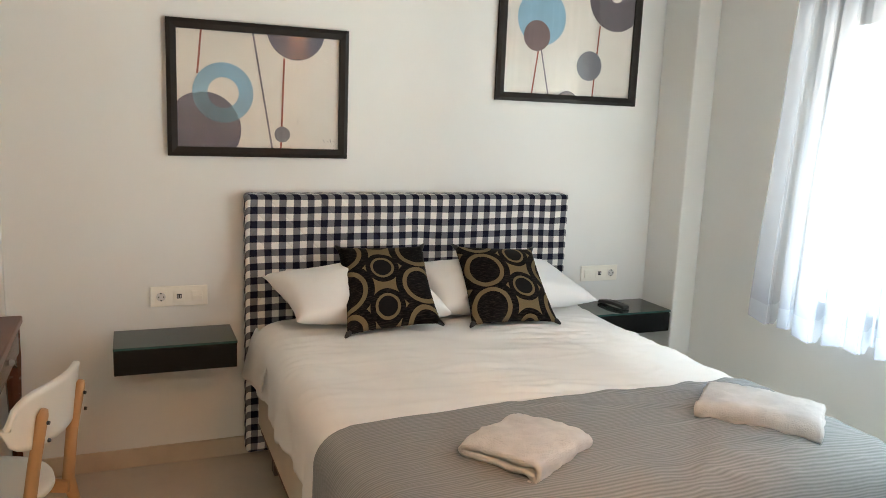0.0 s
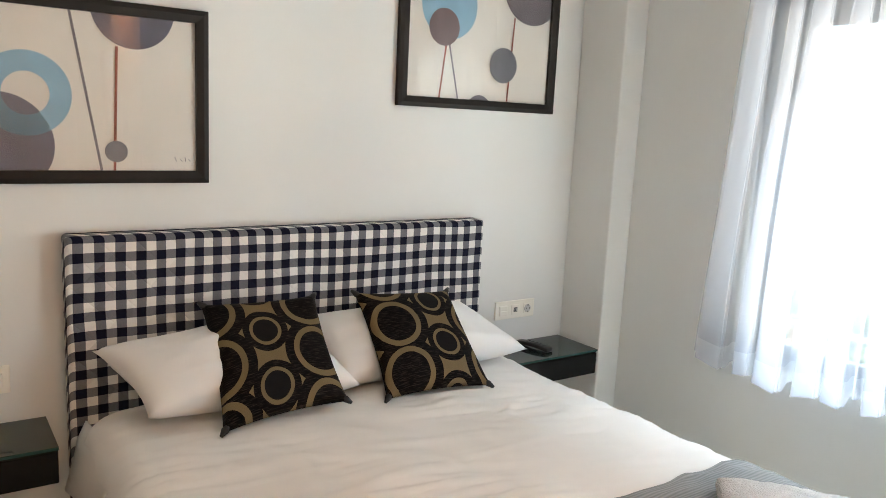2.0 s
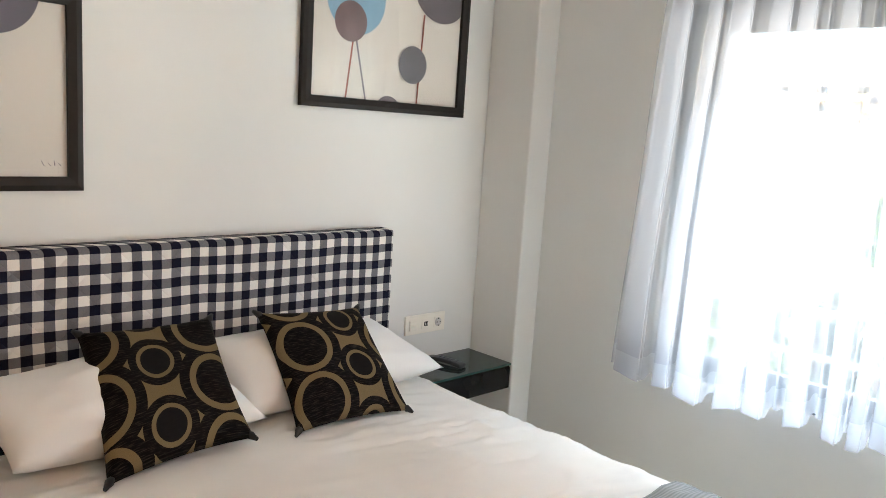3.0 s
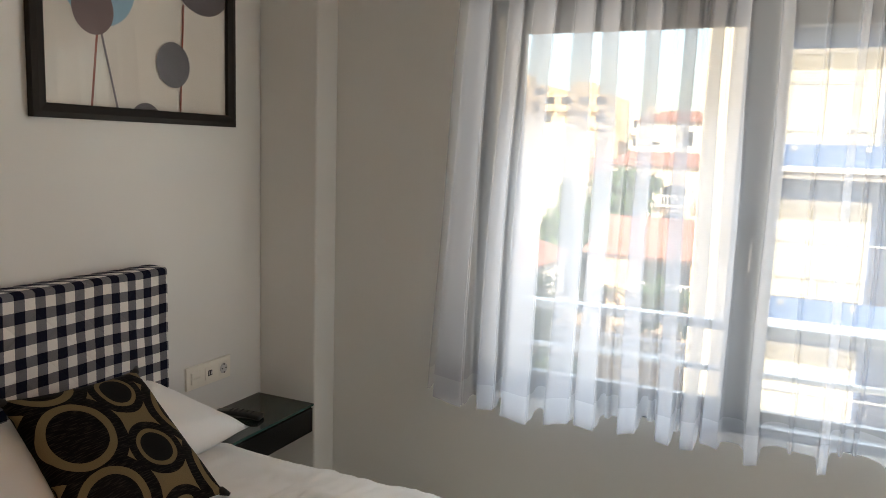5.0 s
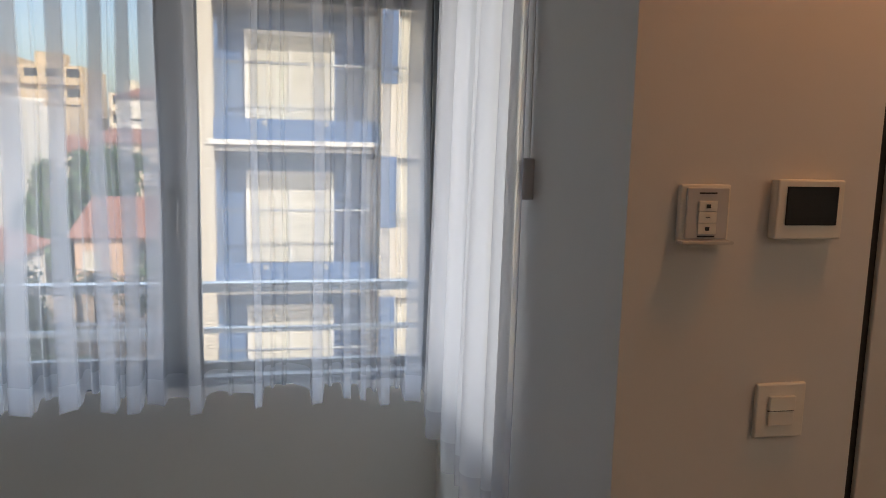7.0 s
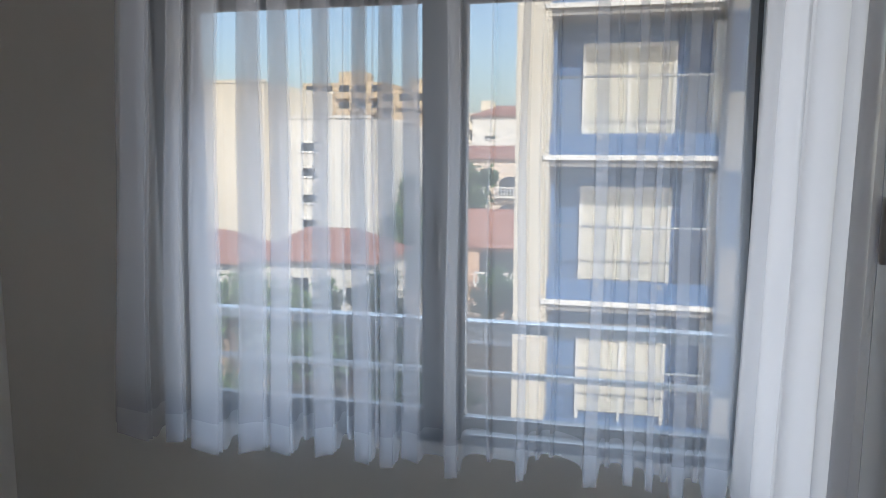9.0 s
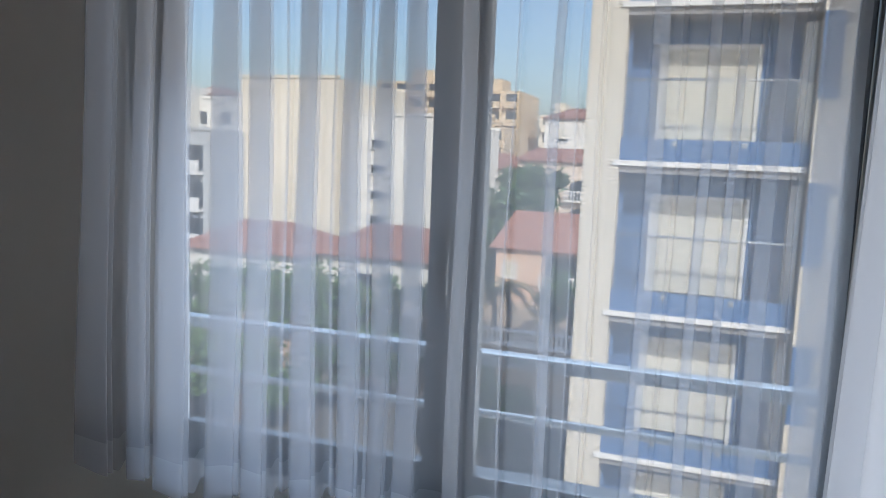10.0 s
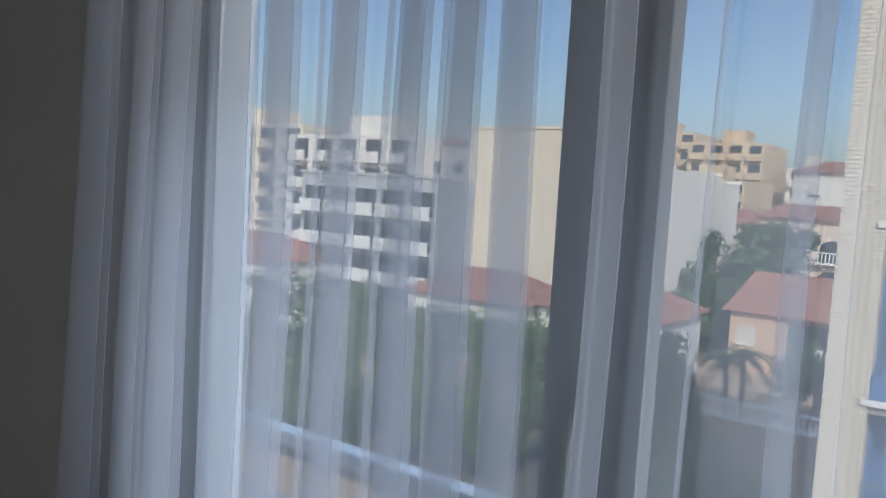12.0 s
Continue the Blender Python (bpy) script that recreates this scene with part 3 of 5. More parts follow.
track = thing("curtain_track", (2.2, -1.7, 2.42), "white curtain track under the ceiling", "curtain rail")
part("track", boxes((2.195, 2.265, -2.56, -0.70, 2.425, 2.44), (1.40, 2.195, -2.622, -2.552, 2.425, 2.44), bevel=0.002), M_PLATE, track)
for yy in (-0.9, -1.7, -2.4):
    part("bracket", box(2.22, 2.24, yy - 0.01, yy + 0.01, 2.44, CEIL), M_PLATE, track)


# ---- pictures ----
def disc(cx, cz, r, y, rect, hole=0.0, sides=48):
    """A painted disc or ring on the picture, cut off at the paper's edges."""
    x0, x1, z0, z1 = rect
    bm = bmesh.new()
    def ring(rad):
        return [bm.verts.new((min(x1, max(x0, cx + rad * math.cos(2 * math.pi * k / sides))), y, min(z1, max(z0, cz + rad * math.sin(2 * math.pi * k / sides))))) for k in range(sides)]
    outer = ring(r)
    if hole:
        inner = ring(hole)
        for k in range(sides):
            bm.faces.new((outer[k], outer[(k + 1) % sides], inner[(k + 1) % sides], inner[k]))
    else:
        bm.faces.new(outer)
    return bm


def stroke(x0, z0, x1, z1, w, y):
    bm = bmesh.new()
    bm.faces.new([bm.verts.new(p) for p in ((x0 - w, y, z0), (x0 + w, y, z0), (x1 + w, y, z1), (x1 - w, y, z1))])
    return bm


def picture(label, x0, x1, z0, z1, art):
    w = 0.040
    p = thing("framed_picture", ((x0 + x1) / 2, 0, z0), label, "picture", "framed prints over the bed")
    fb = bmesh.new()
    outer = [(x0, z0), (x1, z0), (x1, z1), (x0, z1)]
    inner = [(x0 + w, z0 + w), (x1 - w, z0 + w), (x1 - w, z1 - w), (x0 + w, z1 - w)]
    for k in range(4):
        a, b, c, d = outer[k], outer[(k + 1) % 4], inner[(k + 1) % 4], inner[k]
        ring = [[fb.verts.new((q[0], y, q[1])) for q in (a, b, c, d)] for y in (-0.0015, -0.024)]
        mid = [fb.verts.new((q[0], -0.028, q[1])) for q in ((a[0] * .6 + d[0] * .4, a[1] * .6 + d[1] * .4), (b[0] * .6 + c[0] * .4, b[1] * .6 + c[1] * .4))]
        lo, hi = ring
        for f in ((hi[0], hi[1], mid[1], mid[0]), (mid[0], mid[1], hi[2], hi[3]), (lo[0], lo[1], hi[1], hi[0]), (lo[3], hi[3], hi[2], lo[2]), (lo[3], lo[2], lo[1], lo[0])):
            fb.faces.new(f)
    bmesh.ops.remove_doubles(fb, verts=fb.verts, dist=1e-5)
    bmesh.ops.recalc_face_normals(fb, faces=fb.faces)
    part("frame", fb, M_BLACKWOOD, p, "dark wenge frame")
    rect = (x0 + w, x1 - w, z0 + w, z1 - w)
    paper = part("print", box(x0 + w - 0.005, x1 - w + 0.005, -0.009, -0.002, z0 + w - 0.005, z1 - w + 0.005), M_PAPER, p, "cream paper print")
    for i, (kind, m, *a) in enumerate(art):
        y = -0.0094 - 0.0005 * i
        if kind == "disc":
            cx, cz, r, hole = a
            part("painted_disc", disc(x0 + cx, z0 + cz, r, y, rect, hole), m, paper)
        elif kind == "lens":
            cx, cz, r, hole, px, pz, pr = a
            lens = bmesh.new()
            for k in range(120):
                t0, t1 = 2 * math.pi * k / 120, 2 * math.pi * (k + 1) / 120
                for j in range(10):
                    r0, r1 = hole + (r - hole) * j / 10, hole + (r - hole) * (j + 1) / 10
                    q = [(cx + rr * math.cos(t), cz + rr * math.sin(t)) for rr, t in ((r0, t0), (r1, t0), (r1, t1), (r0, t1))]
                    if all(math.hypot(u - px, v - pz) < pr for u, v in q):
                        lens.faces.new([lens.verts.new((x0 + u, y, z0 + v)) for u, v in q])
            bmesh.ops.remove_doubles(lens, verts=lens.verts, dist=1e-5)
            part("painted_overlap", lens, m, paper)
        else:
            ax, az, bx, bz, sw = a
            part("painted_line", stroke(x0 + ax, z0 + az, x0 + bx, z0 + bz, sw, y), m, paper)
    g = part("glass", box(x0 + w - 0.004, x1 - w + 0.004, -0.0195, -0.0175, z0 + w - 0.004, z1 - w + 0.004), M_GLASS, p, "clear picture glass")
    g.visible_shadow = False
    return p


art1 = [("disc", M_ARTPURPLE, 0.145, 0.115, 0.155, 0.0), ("line", M_ARTRED, 0.139, 0.52, 0.122, 0.343, 0.004), ("line", M_ARTGREY, 0.350, 0.52, 0.431, 0.04, 0.004),
        ("disc", M_ARTPURPLE, 0.533, 0.545, 0.125, 0.0), ("line", M_ARTRED, 0.482, 0.425, 0.469, 0.04, 0.004), ("disc", M_ARTGREYD, 0.475, 0.100, 0.034, 0.0),
        ("disc", M_ARTBLUE, 0.226, 0.268, 0.125, 0.064), ("lens", M_ARTMIX, 0.226, 0.268, 0.125, 0.064, 0.145, 0.115, 0.155),
        ("line", M_ARTGREY, 0.655, 0.085, 0.662, 0.070, 0.0012), ("line", M_ARTGREY, 0.672, 0.078, 0.680, 0.070, 0.0012), ("line", M_ARTGREY, 0.688, 0.086, 0.690, 0.070, 0.0012), ("line", M_ARTGREY, 0.700, 0.078, 0.706, 0.071, 0.0012)]
art2 = [("line", M_ARTRED, 0.226, 0.26, 0.200, 0.04, 0.004), ("line", M_ARTGREY, 0.238, 0.26, 0.292, 0.04, 0.004), ("disc", M_ARTBLUE, 0.235, 0.405, 0.134, 0.0),
        ("disc", M_ARTBROWN, 0.212, 0.317, 0.073, 0.0), ("disc", M_ARTPURPLE2, 0.660, 0.530, 0.162, 0.0), ("disc", M_PAPER, 0.655, 0.552, 0.042, 0.0),
        ("line", M_ARTRED, 0.568, 0.39, 0.548, 0.04, 0.004), ("disc", M_ARTGREYD, 0.519, 0.190, 0.073, 0.0), ("disc", M_ARTPURPLE2, 0.400, -0.008, 0.069, 0.0)]
picture("framed print with a pale blue ring and purple discs", -0.306, 0.459, 1.366, 1.926, art1)
picture("framed print with blue and mauve discs on thin stems", 1.193, 2.002, 1.663, 2.243, art2)


# ---- sockets and switches ----
def module_plate(name, label, x0, x1, z0, z1, kinds, group="bedside switch plates"):
    t = thing(name, ((x0 + x1) / 2, 0, z0), label, "socket", group)
    part("plate", box(x0, x1, -0.011, -0.0005, z0, z1, 0.003), M_PLATE, t)
    n = len(kinds)
    cz = (z0 + z1) / 2
    for i, k in enumerate(kinds):
        cx = x0 + (x1 - x0) * (0.5 + (i - (n - 1) / 2) * 0.315)
        part("insert", box(cx - 0.023, cx + 0.023, -0.0135, -0.0105, cz - 0.023, cz + 0.023, 0.001), M_PLATE, t)
        if k == "socket":
            bm = bmesh.new()
            bmesh.ops.create_cone(bm, cap_ends=True, segments=28, radius1=0.0195, radius2=0.0175, depth=0.004, matrix=Matrix.Translation((cx, -0.0145, cz)) @ Matrix.Rotation(radians(90), 4, "X"))
            part("socket_well", bm, M_PLATE2, t, "round shuttered socket")
            for dx in (-0.0095, 0.0095):
                bm = bmesh.new()
                bmesh.ops.create_cone(bm, cap_ends=True, segments=12, radius1=0.0027, radius2=0.0027, depth=0.002, matrix=Matrix.Translation((cx + dx, -0.0170, cz)) @ Matrix.Rotation(radians(90), 4, "X"))
                part("pin_hole", bm, M_DARKPL, t)
            for dz in (0.0155, -0.0155):
                part("earth_clip", box(cx - 0.003, cx + 0.003, -0.0175, -0.0160, cz + dz - 0.0025, cz + dz + 0.0025), M_DARKPL, t)
        elif k == "usb":
            part("usb_insert", box(cx - 0.010, cx + 0.010, -0.0155, -0.0130, cz - 0.010, cz + 0.010, 0.0005), M_DARKPL, t, "dark double usb port")
            for dx in (-0.005, 0.005):
                part("usb_port", box(cx + dx - 0.0015, cx + dx + 0.0015, -0.0165, -0.0150, cz - 0.006, cz + 0.006), M_PLATE2, t)
        else:
            for s in (0, 1):
                part("rocker", box(cx - 0.022, cx + 0.022, -0.0175, -0.0130, cz - 0.0215 + s * 0.022, cz - 0.0015 + s * 0.022, 0.0015), M_PLATE, t)
    return t


module_plate("socket_plate", "ivory plate with socket, usb port and switches", -0.389, -0.154, 0.718, 0.806, ("socket", "usb", "switch"))
module_plate("socket_plate", "ivory plate with switches, usb port and socket", 1.753, 1.981, 0.735, 0.819, ("switch", "usb", "socket"))


# ---- floating bedside shelves ----
def shelf(x0, x1, group="floating bedside shelves"):
    t = thing("floating_shelf", ((x0 + x1) / 2, -0.13, 0.505), "black floating bedside shelf with dark green glass top", "shelf", group)
    part("body", box(x0, x1, -0.258, -0.001, 0.505, 0.608, 0.002), M_LACQUER, t)
    part("drawer_front", box(x0 + 0.002, x1 - 0.002, -0.2645, -0.2585, 0.508, 0.603, 0.0015), M_LACQUER, t)
    gt = part("glass_top", box(x0 - 0.001, x1 + 0.001, -0.266, -0.001, 0.6105, 0.620, 0.001), M_GREENGLASS, t, "dark green glass top")
    part("glass_edge", box(x0 - 0.0005, x1 + 0.0005, -0.2672, -0.2662, 0.611, 0.6195), M_GLASSEDGE, gt)


shelf(-0.535, -0.060)
shelf(1.675, 2.155)


def remote(x, y, z, turn, length, label):
    """A slim arched handset that rests on its two ends."""
    t = thing("remote_control", (x, y, z), label, "remote control")
    m = pose(x, y, z, 0, 0, turn)
    bm = box(-0.022, 0.022, -length / 2, length / 2, 0.0, 0.018, 0.006, seg=3)
    bmesh.ops.subdivide_edges(bm, edges=[e for e in bm.edges if abs(e.verts[0].co.y - e.verts[1].co.y) > length * 0.5], cuts=14)
    for v in bm.verts:
        u = 2 * v.co.y / length
        v.co.z += 0.009 * (1 - u * u)
        v.co.x *= 1 + 0.18 * u * u
    part("shell", turned(bm, m), M_DARKPL, t, smooth=True)
    for r in range(5):
        for c in range(3):
            yy = -length * 0.32 + r * 0.02
            zz = 0.0175 + 0.009 * (1 - (2 * yy / length) ** 2)
            part("key", turned(box(-0.0145 + c * 0.011, -0.0075 + c * 0.011, yy, yy + 0.009, zz, zz + 0.002, 0.0008, seg=1), m), M_HANDLE, t)


remote(1.895, -0.120, 0.6205, 14, 0.18, "black curved remote control on the glass shelf top")

# ---- bed ----
BX0, BX1, BZ = 0.028, 1.640, 0.655


def crease(x, y):
    """Fine drawn-out wrinkles across the bed, a few slanting pulls and one ironed fold."""
    w = y + 0.16 * x
    a = 1 - abs(noise.noise(Vector((x * 1.5, w * 9.0, 2)))) * 4
    b = 1 - abs(noise.noise(Vector((x * 3.4 - y * 1.5, w * 19.0, 9)))) * 4
    c = 1 - abs(noise.noise(Vector((x * 2.2 + y * 3.6, y * 4.2 - x * 3.1, 4)))) * 6
    m = 0.45 + 1.1 * noise.noise(Vector((x * 1.9, y * 2.3, 5)))
    k = 0.4 + 1.2 * noise.noise(Vector((x * 2.6, y * 2.0, 15)))
    iron = 0.003 * math.exp(-((y + 1.03 - 0.02 * x) / 0.010) ** 2)
    return 0.0105 * max(0, a) * max(0, m) + 0.0065 * max(0, b) * max(0, k) + 0.0110 * max(0, c) * max(0, k - 0.2) + iron


def hump(x, y):
    """Small unevenness of bedclothes."""
    v = Vector((x, y, 0))
    return 0.010 * noise.noise(v * 2.1) + 0.005 * noise.noise(v * 6.3 + Vector((7, 3, 0))) + crease(x, y)


def cover(x0, x1, y0, y1, drop_l, drop_r, drop_f, rad, lift, n_x, n_y, seed, flare=0.02, head_roll=0.0):
    """A cloth over the mattress: flat on top, rounded over the sides and the foot, hanging with slow waves. Returns rows and UVs in metres."""
    rows, uvs = [], []
    def profile(s, half, drop):
        # s: metres from the middle; gives (offset from middle, height below top)
        flat = half - rad
        if abs(s) <= flat:
            return s, 0.0
        e = abs(s) - flat
        arc = rad * math.pi / 2
        sg = 1 if s > 0 else -1
        if e < arc:
            a = e / rad
            return sg * (flat + rad * math.sin(a)), rad * (1 - math.cos(a))
        return sg * (half + flare * min(1, (e - arc) / 0.3)), rad + (e - arc)
    half = (x1 - x0) / 2
    cx = (x0 + x1) / 2
    left, right = half - rad + rad * math.pi / 2 + drop_l, half - rad + rad * math.pi / 2 + drop_r
    ss = [-left + (left + right) * i / n_x for i in range(n_x + 1)]
    length = abs(y1 - y0)
    end = length - (rad if drop_f else 0) + ((rad * math.pi / 2 + drop_f) if drop_f else 0)
    ts = [end * j / n_y for j in range(n_y + 1)]
    for t in ts:
        row, uv = [], []
        for s in ss:
            ox, dz = profile(s, half, drop_l if s < 0 else drop_r)
            if drop_f and t > length - rad:
                oy, dy = profile(t, length, drop_f)
                oy = min(oy, length + flare)
            else:
                oy, dy = t, 0.0
            hang = max(0.0, dz - rad)
            x = cx + ox + (0.012 * math.sin(t * 11 + seed) + 0.008 * math.sin(t * 27 + seed * 2)) * min(1, hang / 0.12) * (1 if ox > 0 else -1)
            y = y0 - oy
            z = BZ + lift + hump(x, y) - dz - dy
            z += 0.018 * (1 - ((x - cx) / half) ** 2) if dz == 0 else 0
            row.append((x, y, z))
            uv.append((s, t))
        rows.append(row)
        uvs.append(uv)
    return rows, uvs


bed = thing("bed", (0.8, -1.05, 0.0), "double bed with cream base and checked headboard", "bed")
part("base", box(0.050, 1.575, -1.94, -0.10, 0.17, 0.40, 0.012), M_BEDBASE, bed, "cream leatherette bed base")
# dark brown band, slightly set in, along the bottom of the base
part("base_lower_band", box(0.060, 1.565, -1.93, -0.11, 0.135, 0.172, 0.004), M_BEDDARK, bed, "dark brown band under the base")
for lx in (0.12, 1.48):
    for ly in (-0.25, -1.80):
        part("leg", box(lx - 0.03, lx + 0.03, ly - 0.03, ly + 0.03, 0.0, 0.136, 0.004), M_BEDDARK, bed)
part("mattress", box(0.06, 1.60, -1.95, -0.10, 0.40, 0.62, 0.06, seg=4), M_SHEET, bed, "white mattress", smooth=True)
hb = box(0.0, 1.60, -0.092, -0.002, 0.035, 1.212, 0.016, seg=4)
part("headboard", hb, M_GINGHAM, bed, "navy and ivory gingham quilted headboard", smooth=True)

rows, uvs = cover(BX0, BX1, -0.20, -1.98, 0.16, 0.16, 0.16, 0.085, 0.0, 170, 190, 1.3, flare=0.01)
duvet_bm = sheet(rows, uvs=uvs)
duvet = tagged(part("duvet", duvet_bm, M_SHEET, smooth=True), "plain white cotton bedcover on the bed", "bedding")
part("turned_hem", sheet([[(x, y + 0.004, z + 0.0035) for x, y, z in r] for r in rows[:5]]), M_SHEET, duvet, "turned hem", smooth=True)
sol = duvet.modifiers.new("thickness", "SOLIDIFY")
sol.thickness, sol.offset = 0.012, -1

# the cover's corner that hangs loose at the head of the bed
flap = [[(BX0 + 0.016 - 0.018 * min(1, v * 4) - v * (0.045 - 0.028 * u) + 0.004 * math.sin(u * 9 + v * 4), -0.115 - 0.46 * u * (1 - 0.25 * v), BZ - 0.030 - v * (0.215 - 0.05 * u)) for u in (i / 14 for i in range(15))] for v in (j / 10 for j in range(11))]
fl = tagged(part("sheet_corner", sheet(flap), M_SHEET, smooth=True), "loose corner of the white sheet over the mattress", "bedding")
fm = fl.modifiers.new("thickness", "SOLIDIFY")
fm.thickness = 0.006

rows, uvs = cover(BX0 - 0.012, BX1 + 0.012, -1.400, -2.0, 0.30, 0.30, 0.25, 0.097, 0.016, 150, 90, 4.1, flare=0.012)
throw = tagged(part("bed_throw", sheet(rows, uvs=uvs), M_THROW, smooth=True), "grey ribbed throw across the foot of the bed", "throw")
part("stitched_edge", sheet([[(x, y + 0.003, z + 0.003) for x, y, z in r] for r in rows[:4]]), M_THROWEDGE, throw, "stitched grey edge", smooth=True)
sol = throw.modifiers.new("thickness", "SOLIDIFY")
sol.thickness, sol.offset = 0.010, -1


def stuffed(name, parent, material, tl, tr, bl, br, thick, pinch, seed, label="", n=26, crumple=0.006, skew=(0, 0)):
    """A stuffed square from its four corners, thick in the middle, drawn in along the edges, with a seam all round."""
    c = [Vector(p) for p in (tl, tr, bl, br)]
    normal = ((c[1] - c[0]).cross(c[2] - c[0])).normalized()
    bm = bmesh.new()
    layer = bm.loops.layers.uv.verify()
    grid = {}
    for side in (1, -1):
        for j in range(n + 1):
            for i in range(n + 1):
                if side == -1 and (i in (0, n) or j in (0, n)):
                    grid[side, i, j] = grid[1, i, j]
                    continue
                u, v = i / n, j / n
                a, b = 2 * u - 1, 2 * v - 1
                ua = 0.5 + 0.5 * a * (1 - pinch * (1 - b * b) ** 0 * (1 - a * a) * 0.0 - pinch * (1 - b * b))
                va = 0.5 + 0.5 * b * (1 - pinch * (1 - a * a))
                p = c[0] * (1 - ua) * (1 - va) + c[1] * ua * (1 - va) + c[2] * (1 - ua) * va + c[3] * ua * va
                h = ((1 - a ** 2) * (1 - b ** 2)) ** 0.42
                w = noise.noise(Vector((u * 3.1 + seed, v * 3.1, side * 2.0)))
                w2 = noise.noise(Vector((u * 9 + seed, v * 9 - seed, side * 2.0)))
                edge = (1 - max(abs(a), abs(b)))
                rip = 0.5 * math.sin((a + b) * 14 + seed) * max(0, 1 - edge * 4) * h
                grid[side, i, j] = bm.verts.new(p + normal * side * (thick * h * (1 + 0.16 * w) + crumple * (w2 + rip) * h))
    for side in (1, -1):
        for j in range(n):
            for i in range(n):
                q = [(i, j), (i + 1, j), (i + 1, j + 1), (i, j + 1)]
                if side == 1:
                    q = q[::-1]
                f = bm.faces.new([grid[side, a, b] for a, b in q])
                for loop, (a, b) in zip(f.loops, q):
                    loop[layer].uv = (a / n + skew[0], 1 - b / n + skew[1])
    bmesh.ops.recalc_face_normals(bm, faces=bm.faces)
    return part(name, bm, material, parent, label, smooth=True)


tagged(stuffed("pillow", None, M_PILLOW, (0.050, -0.18, 0.872), (0.745, -0.15, 0.895), (0.150, -0.45, 0.735), (0.835, -0.46, 0.725), 0.104, 0.085, 1, crumple=0.009, n=34),
       "plump white pillow leaning on the headboard", "pillow", "bed pillows")
tagged(stuffed("pillow", None, M_PILLOW, (0.735, -0.14, 0.890), (1.43, -0.17, 0.890), (0.775, -0.43, 0.725), (1.605, -0.41, 0.735), 0.100, 0.075, 5, crumple=0.009, n=34),
       "white pillow with one corner slumped on the bed", "pillow", "bed pillows")


def cushion(tl, tr, bl, br, seed, skew, label):
    t = thing("cushion", bl, label, "cushion", "patterned cushions")
    stuffed("cover", t, M_CUSHION, tl, tr, bl, br, 0.058, 0.07, seed, n=30, crumple=0.004, skew=skew)
    for p, q in ((tl, br), (tr, bl), (bl, tr), (br, tl)):
        p, q = Vector(p), Vector(q)
        d = (q - p).normalized()
        part("corner_tip", tube([p - d * 0.012, p + d * 0.012, p + d * 0.035], [0.005, 0.012, 0.004], 8), M_PIPING, t, "black corner tip", smooth=True)


cushion((0.375, -0.20, 0.99), (0.766, -0.215, 0.99), (0.325, -0.57, 0.700), (0.745, -0.535, 0.712), 2, (0.43, 0.29), "brown and black circle-pattern cushion leaning on a pillow")
cushion((0.918, -0.225, 0.987), (1.310, -0.25, 0.967), (0.872, -0.56, 0.702), (1.270, -0.605, 0.702), 9, (0.19, 0.09), "brown and black circle-pattern cushion, slightly turned")


# ---- folded towels ----
def towel(cx, cy, turn, length, width, label, seed):
    """A bath towel laid in three, so that its folds show along one side and its layers at both ends."""
    z = BZ + 0.020
    t = thing("folded_towel", (cx, cy, z), label, "towel", "folded towels")
    m = pose(cx, cy, z, 0, 0, turn)
    w = width / 2
    line = [(w - 0.030, 0.009), (0.0, 0.008), (-w + 0.020, 0.009), (-w + 0.004, 0.013), (-w, 0.021), (-w + 0.005, 0.030), (-w + 0.022, 0.033), (0.0, 0.031), (w - 0.022, 0.030),
            (w - 0.006, 0.034), (w, 0.042), (w - 0.005, 0.051), (w - 0.022, 0.055), (0.0, 0.058), (-w + 0.040, 0.061), (-w + 0.014, 0.060), (-w - 0.002, 0.052), (-w - 0.006, 0.040), (-w - 0.004, 0.028)]
    pts = line
    for _ in range(2):
        q = [pts[0]]
        for p0, p1 in zip(pts, pts[1:]):
            q += [(p0[0] * 0.75 + p1[0] * 0.25, p0[1] * 0.75 + p1[1] * 0.25), (p0[0] * 0.25 + p1[0] * 0.75, p0[1] * 0.25 + p1[1] * 0.75)]
        pts = q + [pts[-1]]
    n = 30
    rows = []
    for i in range(n + 1):
        u = 2 * i / n - 1
        row = []
        for k, (y, h) in enumerate(pts):
            h *= 1.15
            lay = k / len(pts)
            v = Vector((u * 2.1 + seed, y * 14, lay * 4))
            end = 0.010 * noise.noise(Vector((lay * 5 + seed, y * 9, 3))) - 0.006 * lay
            x = u * (length / 2 + end)
            lift = (0.0100 * noise.noise(v) + 0.0055 * noise.noise(v * 3.3) + 0.0025 * noise.noise(v * 9.1)) * min(1, h / 0.02) - 0.010 * (abs(u) ** 5) * (h / 0.06)
            row.append((x, y + 0.007 * noise.noise(Vector((u * 3, seed + lay * 3, 1))), max(0.0085, h + lift)))
        rows.append(row)
    cloth = part("cloth", turned(sheet(rows), m), M_TOWEL, t, smooth=True)
    sm = cloth.modifiers.new("thickness", "SOLIDIFY")
    sm.thickness, sm.offset = 0.0165, 0


towel(0.505, -1.725, 30, 0.285, 0.225, "folded white terry towel on the grey throw", 3)
towel(1.335, -1.712, -50, 0.355, 0.245, "folded white terry towel near the bed's edge", 11)


# ---- passage wall fittings ----
def wall_plate(name, label, cat, y0, y1, z0, z1, depth, material):
    t = thing(name, (XE, (y0 + y1) / 2, z0), label, cat)
    part("case", box(XE - depth, XE - 0.0005, y0, y1, z0, z1, 0.003), material, t)
    return t


